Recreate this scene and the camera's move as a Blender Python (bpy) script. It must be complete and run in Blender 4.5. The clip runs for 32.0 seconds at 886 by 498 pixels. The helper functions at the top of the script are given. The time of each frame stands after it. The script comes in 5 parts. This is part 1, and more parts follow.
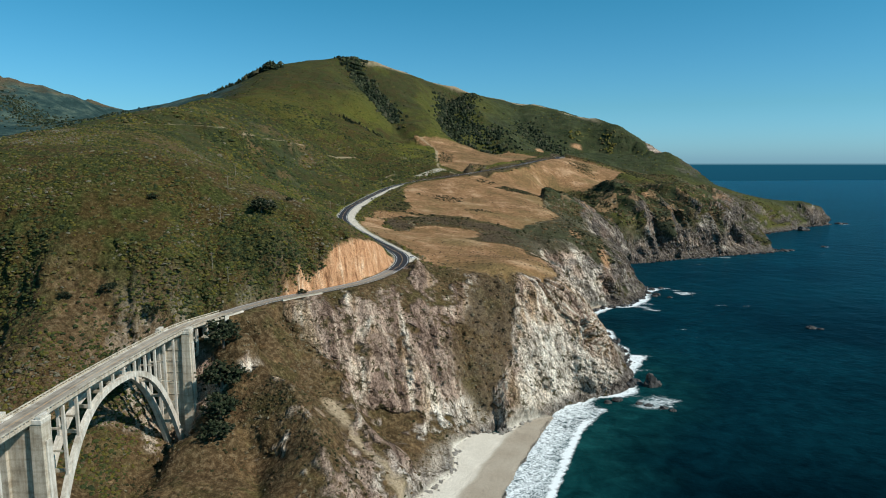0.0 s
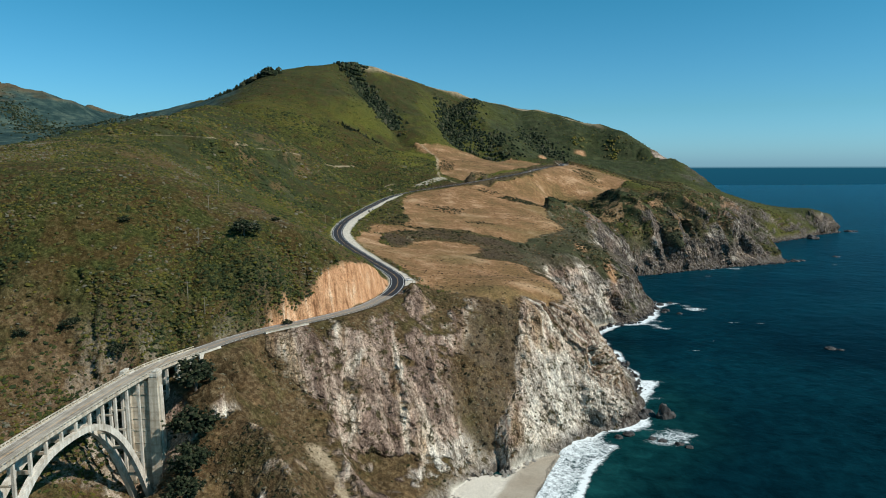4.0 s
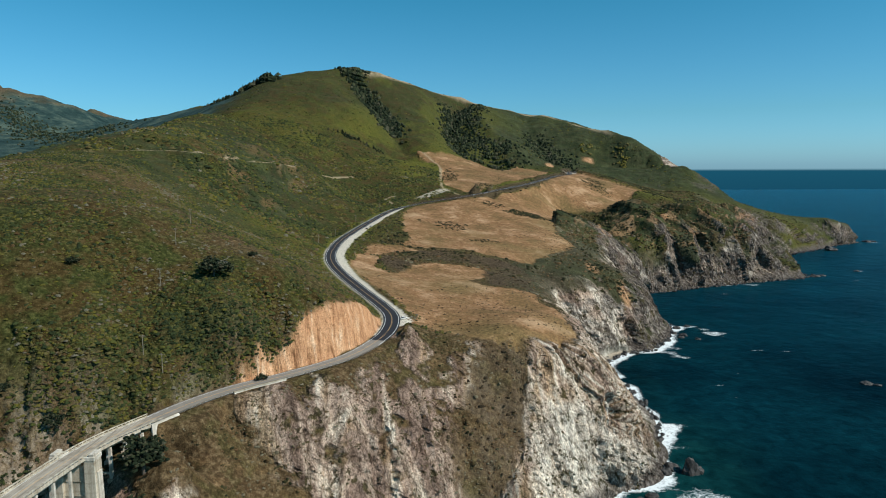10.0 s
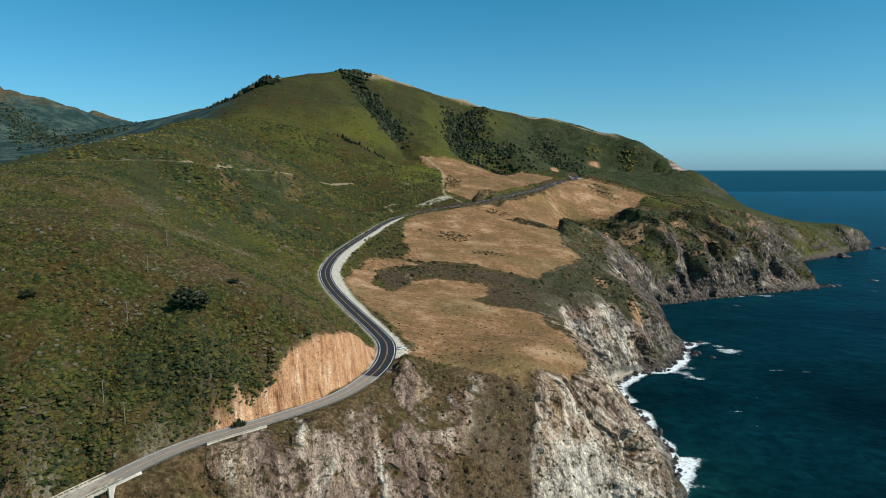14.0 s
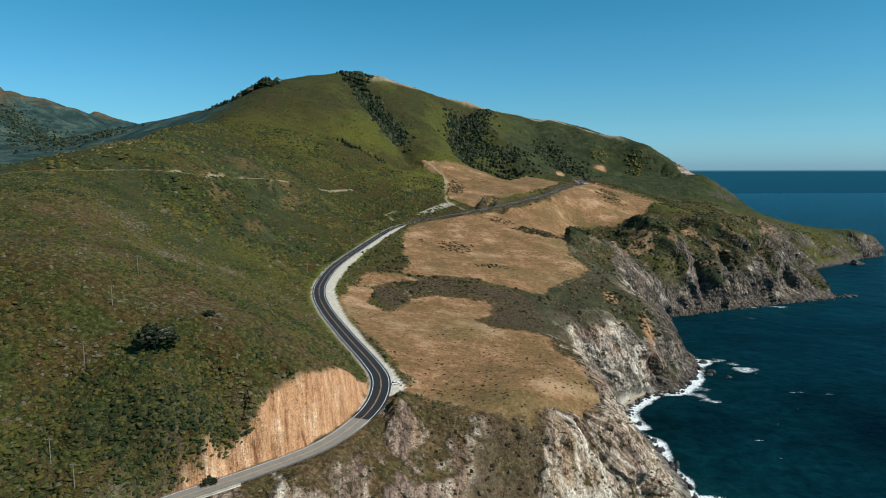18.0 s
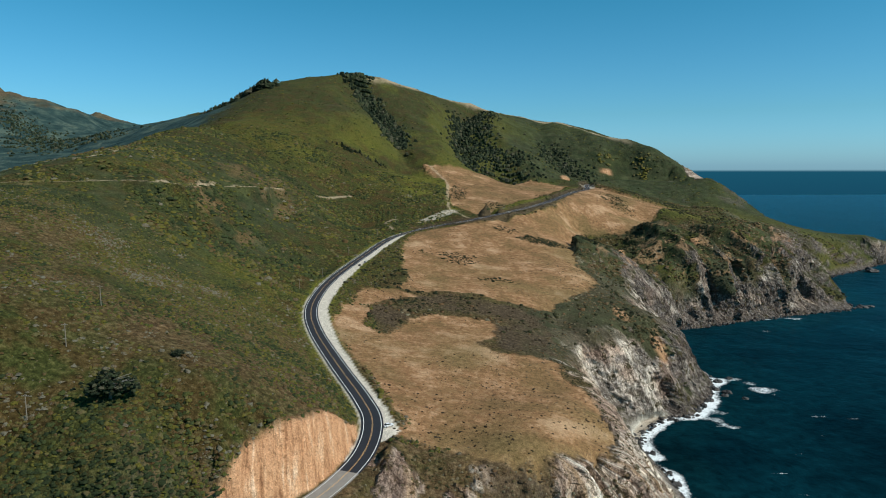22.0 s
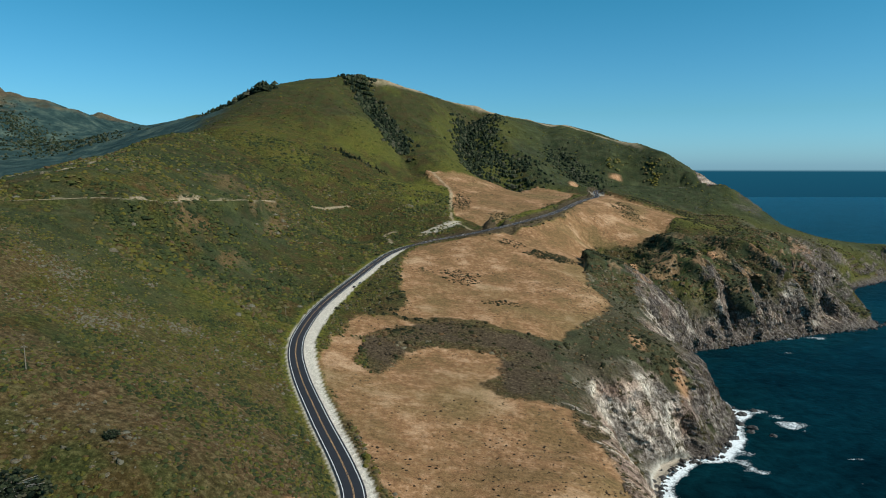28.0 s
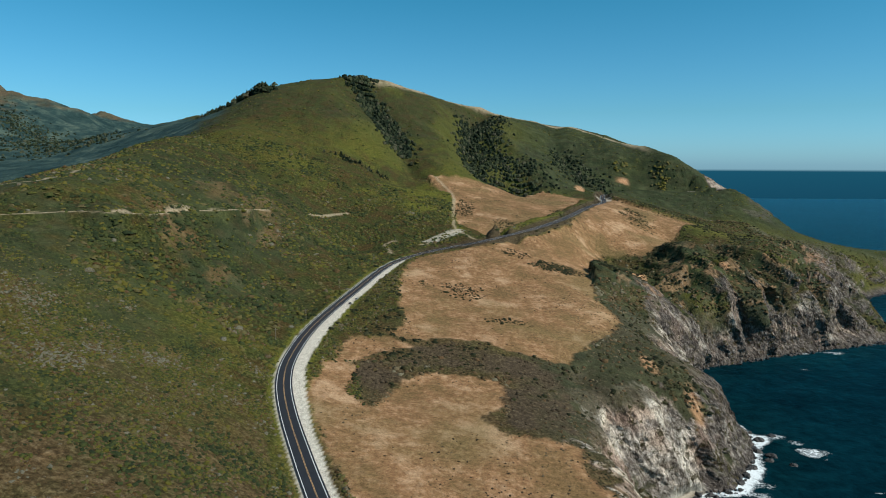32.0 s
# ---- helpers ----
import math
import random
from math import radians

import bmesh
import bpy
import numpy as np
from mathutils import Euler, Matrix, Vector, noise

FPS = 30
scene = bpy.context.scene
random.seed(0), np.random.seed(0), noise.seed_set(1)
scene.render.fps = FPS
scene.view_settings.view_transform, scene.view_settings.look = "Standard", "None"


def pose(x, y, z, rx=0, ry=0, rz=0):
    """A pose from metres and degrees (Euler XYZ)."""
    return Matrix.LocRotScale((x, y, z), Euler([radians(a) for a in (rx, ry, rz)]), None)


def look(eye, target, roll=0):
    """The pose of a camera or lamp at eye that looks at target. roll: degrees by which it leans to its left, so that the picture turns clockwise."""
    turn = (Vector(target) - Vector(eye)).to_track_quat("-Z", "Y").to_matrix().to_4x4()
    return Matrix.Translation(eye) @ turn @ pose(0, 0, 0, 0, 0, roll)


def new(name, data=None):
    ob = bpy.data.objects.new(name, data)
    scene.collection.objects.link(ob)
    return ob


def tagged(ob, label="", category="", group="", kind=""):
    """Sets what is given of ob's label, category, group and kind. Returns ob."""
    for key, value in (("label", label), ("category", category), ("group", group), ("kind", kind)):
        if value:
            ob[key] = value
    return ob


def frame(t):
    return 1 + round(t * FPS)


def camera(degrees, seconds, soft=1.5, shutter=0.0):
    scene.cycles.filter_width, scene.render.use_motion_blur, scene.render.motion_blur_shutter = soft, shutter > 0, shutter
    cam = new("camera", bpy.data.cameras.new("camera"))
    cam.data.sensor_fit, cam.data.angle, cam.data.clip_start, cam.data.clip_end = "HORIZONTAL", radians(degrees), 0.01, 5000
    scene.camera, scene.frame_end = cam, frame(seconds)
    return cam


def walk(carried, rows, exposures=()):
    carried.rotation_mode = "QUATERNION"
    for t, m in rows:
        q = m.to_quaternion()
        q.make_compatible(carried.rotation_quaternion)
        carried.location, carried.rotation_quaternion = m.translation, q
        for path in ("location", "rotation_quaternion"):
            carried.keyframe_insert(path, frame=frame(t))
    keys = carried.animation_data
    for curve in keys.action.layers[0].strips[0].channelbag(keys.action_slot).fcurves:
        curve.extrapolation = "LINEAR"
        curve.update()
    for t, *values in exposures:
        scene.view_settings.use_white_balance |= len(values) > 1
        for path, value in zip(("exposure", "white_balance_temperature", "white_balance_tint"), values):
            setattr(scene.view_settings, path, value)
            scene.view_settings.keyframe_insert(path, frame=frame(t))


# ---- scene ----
cam = camera(68.00, 32.0, soft=1.0)
# seconds, place in metres, then heading, tilt and lean in degrees
PATH = [
    (0, -0.00, 0.00, 158.54, -0.000, -7.710, -0.212),
    (2, 1.49, 15.50, 162.35, 0.094, -7.528, -0.271),
    (4, 2.81, 31.11, 166.42, 0.216, -7.393, -0.306),
    (6, 3.98, 46.86, 170.66, 0.356, -7.295, -0.323),
    (8, 5.04, 62.77, 175.00, 0.510, -7.227, -0.327),
    (10, 6.00, 78.83, 179.37, 0.671, -7.182, -0.323),
    (12, 6.89, 95.04, 183.73, 0.835, -7.154, -0.313),
    (14, 7.73, 111.39, 188.05, 0.998, -7.137, -0.301),
    (16, 8.53, 127.86, 192.30, 1.159, -7.130, -0.287),
    (18, 9.31, 144.41, 196.50, 1.315, -7.128, -0.271),
    (20, 10.08, 161.01, 200.65, 1.467, -7.132, -0.252),
    (22, 10.84, 177.61, 204.78, 1.616, -7.140, -0.230),
    (24, 11.59, 194.14, 208.94, 1.765, -7.153, -0.200),
    (26, 12.34, 210.54, 213.18, 1.915, -7.174, -0.159),
    (28, 13.08, 226.73, 217.58, 2.071, -7.206, -0.102),
    (30, 13.80, 242.62, 222.22, 2.239, -7.254, -0.023),
    (32, 14.51, 258.13, 227.22, 2.426, -7.321, 0.085),
]


def gaze(x, y, z, yaw, pitch, roll):
    c, s = math.cos(radians(pitch)), math.sin(radians(pitch))
    way = Vector((-math.sin(radians(yaw)) * c, math.cos(radians(yaw)) * c, s))
    return look((x, y, z), Vector((x, y, z)) + way * 100, roll)


walk(cam, [(t, gaze(*p)) for t, *p in PATH])

# ---- world, sun and exposure ----
SUN_ELEVATION, SUN_AZIMUTH = 43.0, 114.0    # degrees; azimuth clockwise from the y axis

world = bpy.data.worlds.new("world")
scene.world = world
world.use_nodes = True
nodes, links = world.node_tree.nodes, world.node_tree.links
nodes.clear()
sky = nodes.new("ShaderNodeTexSky")
sky.sky_type, sky.sun_disc = "NISHITA", False
sky.sun_elevation, sky.sun_rotation = radians(SUN_ELEVATION), radians(SUN_AZIMUTH)
sky.altitude, sky.air_density, sky.dust_density, sky.ozone_density = 160, 1.0, 0.6, 2.0
back = nodes.new("ShaderNodeBackground")
back.inputs["Strength"].default_value = 0.085
world_out = nodes.new("ShaderNodeOutputWorld")
# the open sea goes on below the horizon
place = nodes.new("ShaderNodeTexCoord")
axes = nodes.new("ShaderNodeSeparateXYZ")
links.new(place.outputs["Generated"], axes.inputs[0])
far_sea = nodes.new("ShaderNodeValToRGB")
ramp = far_sea.color_ramp
ramp.elements[0].position, ramp.elements[0].color = 0.0, (0.10, 0.80, 1.42, 1)
ramp.elements[1].position, ramp.elements[1].color = 1.0, (0.12, 1.04, 1.75, 1)
level = nodes.new("ShaderNodeMapRange")
level.inputs["From Min"].default_value, level.inputs["From Max"].default_value = -0.046, -0.006
links.new(axes.outputs["Z"], level.inputs["Value"])
links.new(level.outputs[0], far_sea.inputs[0])
edge = nodes.new("ShaderNodeMapRange")
edge.inputs["From Min"].default_value, edge.inputs["From Max"].default_value = -0.0085, -0.0055
links.new(axes.outputs["Z"], edge.inputs["Value"])
tint = nodes.new("ShaderNodeMix")
tint.data_type, tint.blend_type = "RGBA", "MULTIPLY"
tint.inputs["Factor"].default_value = 1.0
height = nodes.new("ShaderNodeMapRange")
height.inputs["From Min"].default_value, height.inputs["From Max"].default_value = 0.0, 0.30
links.new(axes.outputs["Z"], height.inputs["Value"])
grade = nodes.new("ShaderNodeValToRGB")
for position, colour in ((0.0, (0.60, 1.20, 1.95)), (0.25, (0.46, 1.04, 1.36)), (1.0, (0.17, 1.02, 1.12))):
    stop = grade.color_ramp.elements[0] if position == 0 else grade.color_ramp.elements[-1] if position == 1 else grade.color_ramp.elements.new(position)
    stop.color = (*colour, 1)
links.new(height.outputs[0], grade.inputs[0])
links.new(grade.outputs[0], tint.inputs[7])
links.new(sky.outputs[0], tint.inputs[6])
join = nodes.new("ShaderNodeMix")
join.data_type = "RGBA"
links.new(edge.outputs[0], join.inputs["Factor"])
links.new(far_sea.outputs[0], join.inputs[6])
links.new(tint.outputs[2], join.inputs[7])
links.new(join.outputs[2], back.inputs["Color"])
links.new(back.outputs[0], world_out.inputs["Surface"])

sun_data = bpy.data.lights.new("sun", "SUN")
sun_data.energy, sun_data.angle, sun_data.color = 4.7, radians(0.53), (1.0, 0.95, 0.87)
sun = new("sun", sun_data)
_el, _az = radians(SUN_ELEVATION), radians(SUN_AZIMUTH)
SUN_WAY = Vector((math.sin(_az) * math.cos(_el), math.cos(_az) * math.cos(_el), math.sin(_el)))
sun.matrix_world = look(SUN_WAY * 2000, (0, 0, 0))

# ---- materials ----
def material(name, rough=0.9, spec=0.2, metal=0.0):
    m = bpy.data.materials.new(name)
    m.use_nodes = True
    b = m.node_tree.nodes["Principled BSDF"]
    b.inputs["Roughness"].default_value = rough
    b.inputs["Specular IOR Level"].default_value = spec
    b.inputs["Metallic"].default_value = metal
    return m, m.node_tree.nodes, m.node_tree.links, b


def noise_node(nodes, links, scale, detail=6.0, rough=0.6, vector=None, distortion=0.0):
    n = nodes.new("ShaderNodeTexNoise")
    n.inputs["Scale"].default_value, n.inputs["Detail"].default_value = scale, detail
    n.inputs["Roughness"].default_value, n.inputs["Distortion"].default_value = rough, distortion
    if vector is not None:
        links.new(vector, n.inputs["Vector"])
    return n.outputs["Fac"]


def ramp_node(nodes, links, value, stops):
    r = nodes.new("ShaderNodeValToRGB")
    e = r.color_ramp.elements
    while len(e) < len(stops):
        e.new(0.5)
    for k, (p, c) in enumerate(stops):
        e[k].position, e[k].color = p, (*c, 1)
    links.new(value, r.inputs[0])
    return r.outputs[0]


def mix_node(nodes, links, factor, a, b, blend="MIX"):
    m = nodes.new("ShaderNodeMix")
    m.data_type, m.blend_type = "RGBA", blend
    for socket, v in ((m.inputs["Factor"], factor), (m.inputs[6], a), (m.inputs[7], b)):
        if isinstance(v, (int, float)):
            socket.default_value = v
        elif isinstance(v, tuple):
            socket.default_value = (*v, 1)
        else:
            links.new(v, socket)
    return m.outputs[2]


def math_node(nodes, links, op, a, b=0.0, c=0.0, clamp=False):
    m = nodes.new("ShaderNodeMath")
    m.operation, m.use_clamp = op, clamp
    for socket, v in zip(m.inputs, (a, b, c)):
        if isinstance(v, (int, float)):
            socket.default_value = v
        else:
            links.new(v, socket)
    return m.outputs[0]


def bump_node(nodes, links, height, distance, strength, target):
    b = nodes.new("ShaderNodeBump")
    b.inputs["Distance"].default_value, b.inputs["Strength"].default_value = distance, strength
    links.new(height, b.inputs["Height"])
    links.new(b.outputs[0], target.inputs["Normal"])


def world_place(nodes):
    return nodes.new("ShaderNodeNewGeometry").outputs["Position"]


def attribute(nodes, name, output="Fac"):
    a = nodes.new("ShaderNodeAttribute")
    a.attribute_name = name
    return a.outputs[output]


def plain(name, colour, rough=0.8, spread=0.25, scale=0.8, metal=0.0, spec=0.3, bump=0.0):
    """A material of one colour with mottling at two scales."""
    m, n, l, b = material(name, rough, spec, metal)
    p = n.new("ShaderNodeTexCoord").outputs["Object"]
    big, small = noise_node(n, l, scale, 5, 0.6, p), noise_node(n, l, scale * 9, 4, 0.6, p)
    v = math_node(n, l, "ADD", math_node(n, l, "MULTIPLY", big, 0.6), math_node(n, l, "MULTIPLY", small, 0.4))
    lo, hi = tuple(c * (1 - spread) for c in colour), tuple(min(1, c * (1 + spread)) for c in colour)
    l.new(ramp_node(n, l, v, [(0.3, lo), (0.7, hi)]), b.inputs["Base Color"])
    if bump:
        bump_node(n, l, small, bump, 0.6, b)
    return m


def fissure_far(nodes, links, place):
    """Place stretched upward, for chips and slabs that stand on end."""
    m = nodes.new("ShaderNodeMapping")
    m.inputs["Scale"].default_value, m.inputs["Rotation"].default_value = (1, 1, 0.45), (0.3, 0.25, 0)
    links.new(place, m.inputs["Vector"])
    return m.outputs[0]


def ground_material():
    m, n, l, b = material("ground", 0.95, 0.08)
    p = world_place(n)
    fine, mid, big = noise_node(n, l, 0.45, 6, 0.65, p), noise_node(n, l, 0.06, 5, 0.6, p), noise_node(n, l, 0.011, 4, 0.55, p)
    # ground between the shrubs: greens with olive and russet patches
    green = ramp_node(n, l, fine, [(0.32, (0.013, 0.016, 0.004)), (0.5, (0.037, 0.042, 0.011)), (0.68, (0.090, 0.088, 0.028))])
    olive = ramp_node(n, l, fine, [(0.3, (0.020, 0.013, 0.004)), (0.5, (0.054, 0.037, 0.012)), (0.7, (0.112, 0.080, 0.034))])
    scrub = mix_node(n, l, ramp_node(n, l, mid, [(0.44, (0, 0, 0)), (0.58, (1, 1, 1))]), green, olive)
    lush = ramp_node(n, l, fine, [(0.3, (0.036, 0.041, 0.007)), (0.5, (0.094, 0.095, 0.015)), (0.7, (0.170, 0.156, 0.030))])
    scrub = mix_node(n, l, attribute(n, "lush"), scrub, lush)
    brown = ramp_node(n, l, fine, [(0.3, (0.030, 0.019, 0.010)), (0.5, (0.090, 0.056, 0.028)), (0.7, (0.20, 0.14, 0.08))])
    tawny = mix_node(n, l, ramp_node(n, l, noise_node(n, l, 0.09, 6, 0.7, p, 0.3), [(0.52, (0, 0, 0)), (0.66, (0.7, 0.7, 0.7))]), brown, ramp_node(n, l, fine, [(0.3, (0.10, 0.058, 0.025)), (0.7, (0.30, 0.19, 0.095))]))
    tawny = mix_node(n, l, ramp_node(n, l, noise_node(n, l, 0.045, 7, 0.7, p, 0.4), [(0.50, (0, 0, 0)), (0.60, (0.5, 0.5, 0.5))]), tawny, green)
    scrub = mix_node(n, l, math_node(n, l, "MULTIPLY", attribute(n, "bluff"), 0.85), scrub, tawny)
    # rock: pink-brown, tan and cream in steep strata, with ochre and pale grey beds
    warp = n.new("ShaderNodeMapping")
    warp.inputs["Scale"].default_value, warp.inputs["Rotation"].default_value = (1, 1, 0.6), (0.5, 0.35, 0.3)
    l.new(p, warp.inputs["Vector"])
    axes = n.new("ShaderNodeSeparateXYZ")
    l.new(p, axes.inputs[0])
    seam = n.new("ShaderNodeCombineXYZ")
    l.new(math_node(n, l, "MULTIPLY_ADD", axes.outputs["Z"], 0.10, attribute(n, "along")), seam.inputs[0])
    l.new(math_node(n, l, "MULTIPLY", axes.outputs["Z"], 0.28), seam.inputs[1])
    bed, r2 = noise_node(n, l, 0.045, 7, 0.66, seam.outputs[0], 1.1), noise_node(n, l, 0.35, 8, 0.7, warp.outputs[0], 0.5)
    rock = ramp_node(n, l, bed, [(0.36, (0.165, 0.115, 0.092)), (0.44, (0.31, 0.225, 0.180)), (0.50, (0.45, 0.35, 0.28)), (0.56, (0.64, 0.56, 0.46)), (0.64, (0.80, 0.75, 0.66))])
    ochre = ramp_node(n, l, r2, [(0.35, (0.20, 0.12, 0.065)), (0.65, (0.50, 0.34, 0.19))])
    rock = mix_node(n, l, math_node(n, l, "MULTIPLY", ramp_node(n, l, noise_node(n, l, 0.05, 6, 0.65, seam.outputs[0], 0.8), [(0.52, (0, 0, 0)), (0.60, (1, 1, 1))]), math_node(n, l, "MULTIPLY_ADD", attribute(n, "inner"), -0.5, 0.7)), rock, ochre)
    chalk = ramp_node(n, l, r2, [(0.34, (0.34, 0.31, 0.27)), (0.44, (0.60, 0.565, 0.49)), (0.58, (0.84, 0.81, 0.74))])
    rock = mix_node(n, l, math_node(n, l, "MULTIPLY", attribute(n, "pale"), 0.6), rock, chalk)
    dark = ramp_node(n, l, r2, [(0.32, (0.036, 0.031, 0.029)), (0.5, (0.105, 0.090, 0.080)), (0.66, (0.26, 0.235, 0.215))])
    rock = mix_node(n, l, attribute(n, "dark_rock"), rock, dark)
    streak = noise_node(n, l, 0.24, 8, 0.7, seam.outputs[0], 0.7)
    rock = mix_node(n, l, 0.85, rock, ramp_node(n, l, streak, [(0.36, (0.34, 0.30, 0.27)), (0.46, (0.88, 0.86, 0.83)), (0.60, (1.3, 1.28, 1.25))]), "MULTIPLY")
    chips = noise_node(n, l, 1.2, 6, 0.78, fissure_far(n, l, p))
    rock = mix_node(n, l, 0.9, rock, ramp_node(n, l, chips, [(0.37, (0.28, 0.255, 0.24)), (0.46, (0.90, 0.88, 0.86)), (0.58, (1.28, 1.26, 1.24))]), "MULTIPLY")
    # small plants root in the cracks
    moss = ramp_node(n, l, fine, [(0.3, (0.018, 0.017, 0.007)), (0.6, (0.075, 0.062, 0.022))])
    rock = mix_node(n, l, ramp_node(n, l, noise_node(n, l, 0.14, 8, 0.74, p, 0.4), [(0.555, (0, 0, 0)), (0.59, (0.9, 0.9, 0.9))]), rock, moss)
    # fissures that run steeply through the rock, their inner shade painted as dark lines
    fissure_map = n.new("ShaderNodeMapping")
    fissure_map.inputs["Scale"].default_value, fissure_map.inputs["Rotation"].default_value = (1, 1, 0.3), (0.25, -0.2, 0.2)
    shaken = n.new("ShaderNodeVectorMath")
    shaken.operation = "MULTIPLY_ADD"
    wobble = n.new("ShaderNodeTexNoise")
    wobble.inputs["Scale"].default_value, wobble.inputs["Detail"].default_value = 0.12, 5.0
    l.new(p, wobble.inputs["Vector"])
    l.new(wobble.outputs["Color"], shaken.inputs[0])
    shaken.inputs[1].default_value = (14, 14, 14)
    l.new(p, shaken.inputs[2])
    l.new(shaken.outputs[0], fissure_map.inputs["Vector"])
    for size, fissure_shade, width in ((0.07, 0.42, 0.045), (0.22, 0.6, 0.06)):
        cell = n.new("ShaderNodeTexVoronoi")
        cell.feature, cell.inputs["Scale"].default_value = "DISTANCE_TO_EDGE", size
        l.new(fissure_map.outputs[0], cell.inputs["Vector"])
        rock = mix_node(n, l, 1.0, rock, ramp_node(n, l, cell.outputs["Distance"], [(0.0, (fissure_shade, fissure_shade * 0.95, fissure_shade * 0.9)), (width, (1, 1, 1))]), "MULTIPLY")
    # dry meadow grass
    grass = ramp_node(n, l, noise_node(n, l, 0.22, 7, 0.72, p), [(0.3, (0.13, 0.070, 0.034)), (0.5, (0.265, 0.142, 0.068)), (0.7, (0.43, 0.27, 0.155))])
    grass = mix_node(n, l, 0.55, grass, ramp_node(n, l, fine, [(0.3, (0.5, 0.44, 0.38)), (0.5, (0.95, 0.95, 0.95)), (0.7, (1.25, 1.25, 1.2))]), "MULTIPLY")
    blotch = noise_node(n, l, 0.028, 7, 0.7, p, 0.15)
    grass = mix_node(n, l, ramp_node(n, l, blotch, [(0.46, (0, 0, 0)), (0.60, (0.85, 0.85, 0.85))]), grass, ramp_node(n, l, fine, [(0.3, (0.080, 0.050, 0.020)), (0.65, (0.20, 0.125, 0.055))]))
    grass = mix_node(n, l, ramp_node(n, l, blotch, [(0.34, (0.8, 0.8, 0.8)), (0.45, (0, 0, 0))]), grass, (0.46, 0.30, 0.175))
    grass = mix_node(n, l, ramp_node(n, l, big, [(0.50, (0, 0, 0)), (0.64, (0.5, 0.5, 0.5))]), grass, ramp_node(n, l, fine, [(0.3, (0.075, 0.062, 0.022)), (0.7, (0.20, 0.155, 0.065))]))
    speck = noise_node(n, l, 1.1, 3, 0.75, p)
    grass = mix_node(n, l, ramp_node(n, l, speck, [(0.30, (0.8, 0.8, 0.8)), (0.42, (0, 0, 0))]), grass, (0.062, 0.040, 0.018))
    heath = ramp_node(n, l, fine, [(0.3, (0.030, 0.021, 0.013)), (0.55, (0.078, 0.056, 0.034)), (0.75, (0.17, 0.125, 0.075))])
    run = n.new("ShaderNodeCombineXYZ")
    l.new(math_node(n, l, "ADD", math_node(n, l, "MULTIPLY", axes.outputs["X"], 0.93), math_node(n, l, "MULTIPLY", axes.outputs["Y"], 0.30)), run.inputs[0])
    l.new(math_node(n, l, "MULTIPLY", axes.outputs["Z"], 0.12), run.inputs[1])
    rill = noise_node(n, l, 0.42, 7, 0.62, run.outputs[0], 0.25)
    earth = ramp_node(n, l, rill, [(0.32, (0.22, 0.105, 0.052)), (0.44, (0.47, 0.25, 0.13)), (0.56, (0.56, 0.32, 0.175)), (0.68, (0.72, 0.51, 0.34))])
    pits = noise_node(n, l, 0.55, 6, 0.75, p, 0.3)
    earth = mix_node(n, l, 0.75, earth, ramp_node(n, l, pits, [(0.34, (0.42, 0.36, 0.30)), (0.44, (0.95, 0.93, 0.92)), (0.62, (1.12, 1.1, 1.08))]), "MULTIPLY")
    sand = ramp_node(n, l, mid, [(0.3, (0.52, 0.47, 0.39)), (0.7, (0.64, 0.59, 0.50))])
    wet = ramp_node(n, l, mid, [(0.3, (0.30, 0.25, 0.19)), (0.7, (0.38, 0.33, 0.26))])
    track = ramp_node(n, l, fine, [(0.3, (0.46, 0.405, 0.325)), (0.7, (0.70, 0.64, 0.54))])
    path = ramp_node(n, l, fine, [(0.3, (0.27, 0.20, 0.125)), (0.7, (0.50, 0.40, 0.27))])
    # far woods and, more faintly, brush: leaf greens with distance haze tinted in as blue
    wood = ramp_node(n, l, noise_node(n, l, 0.013, 10, 0.74, p, 0.4), [(0.34, (0.010, 0.026, 0.026)), (0.5, (0.028, 0.054, 0.050)), (0.64, (0.085, 0.115, 0.088))])
    brush = ramp_node(n, l, noise_node(n, l, 0.05, 8, 0.72, p, 0.3), [(0.32, (0.010, 0.019, 0.011)), (0.5, (0.028, 0.040, 0.020)), (0.68, (0.070, 0.080, 0.040))])
    c = scrub
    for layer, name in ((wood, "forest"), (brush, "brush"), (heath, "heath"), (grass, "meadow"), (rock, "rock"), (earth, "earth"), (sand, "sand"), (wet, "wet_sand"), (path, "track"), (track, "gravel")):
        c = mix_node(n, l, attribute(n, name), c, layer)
    grit = noise_node(n, l, 1.7, 5, 0.75, p)
    c = mix_node(n, l, 0.8, c, ramp_node(n, l, grit, [(0.34, (0.48, 0.46, 0.44)), (0.5, (1, 1, 1)), (0.64, (1.4, 1.4, 1.38))]), "MULTIPLY")
    l.new(c, b.inputs["Base Color"])
    crack = n.new("ShaderNodeTexVoronoi")
    crack.feature, crack.inputs["Scale"].default_value = "F1", 0.30
    l.new(warp.outputs[0], crack.inputs["Vector"])
    rough = math_node(n, l, "MULTIPLY", r2, attribute(n, "rock"))
    h = math_node(n, l, "MULTIPLY", rough, 1.1)
    h = math_node(n, l, "ADD", h, math_node(n, l, "MULTIPLY", math_node(n, l, "MULTIPLY", chips, attribute(n, "rock")), 0.55))
    h = math_node(n, l, "ADD", h, math_node(n, l, "MULTIPLY", math_node(n, l, "MULTIPLY", crack.outputs["Distance"], attribute(n, "rock")), 1.2))
    bare = math_node(n, l, "ADD", attribute(n, "meadow"), attribute(n, "sand"), clamp=True)
    soft = math_node(n, l, "MULTIPLY_ADD", bare, -0.62, 0.7)
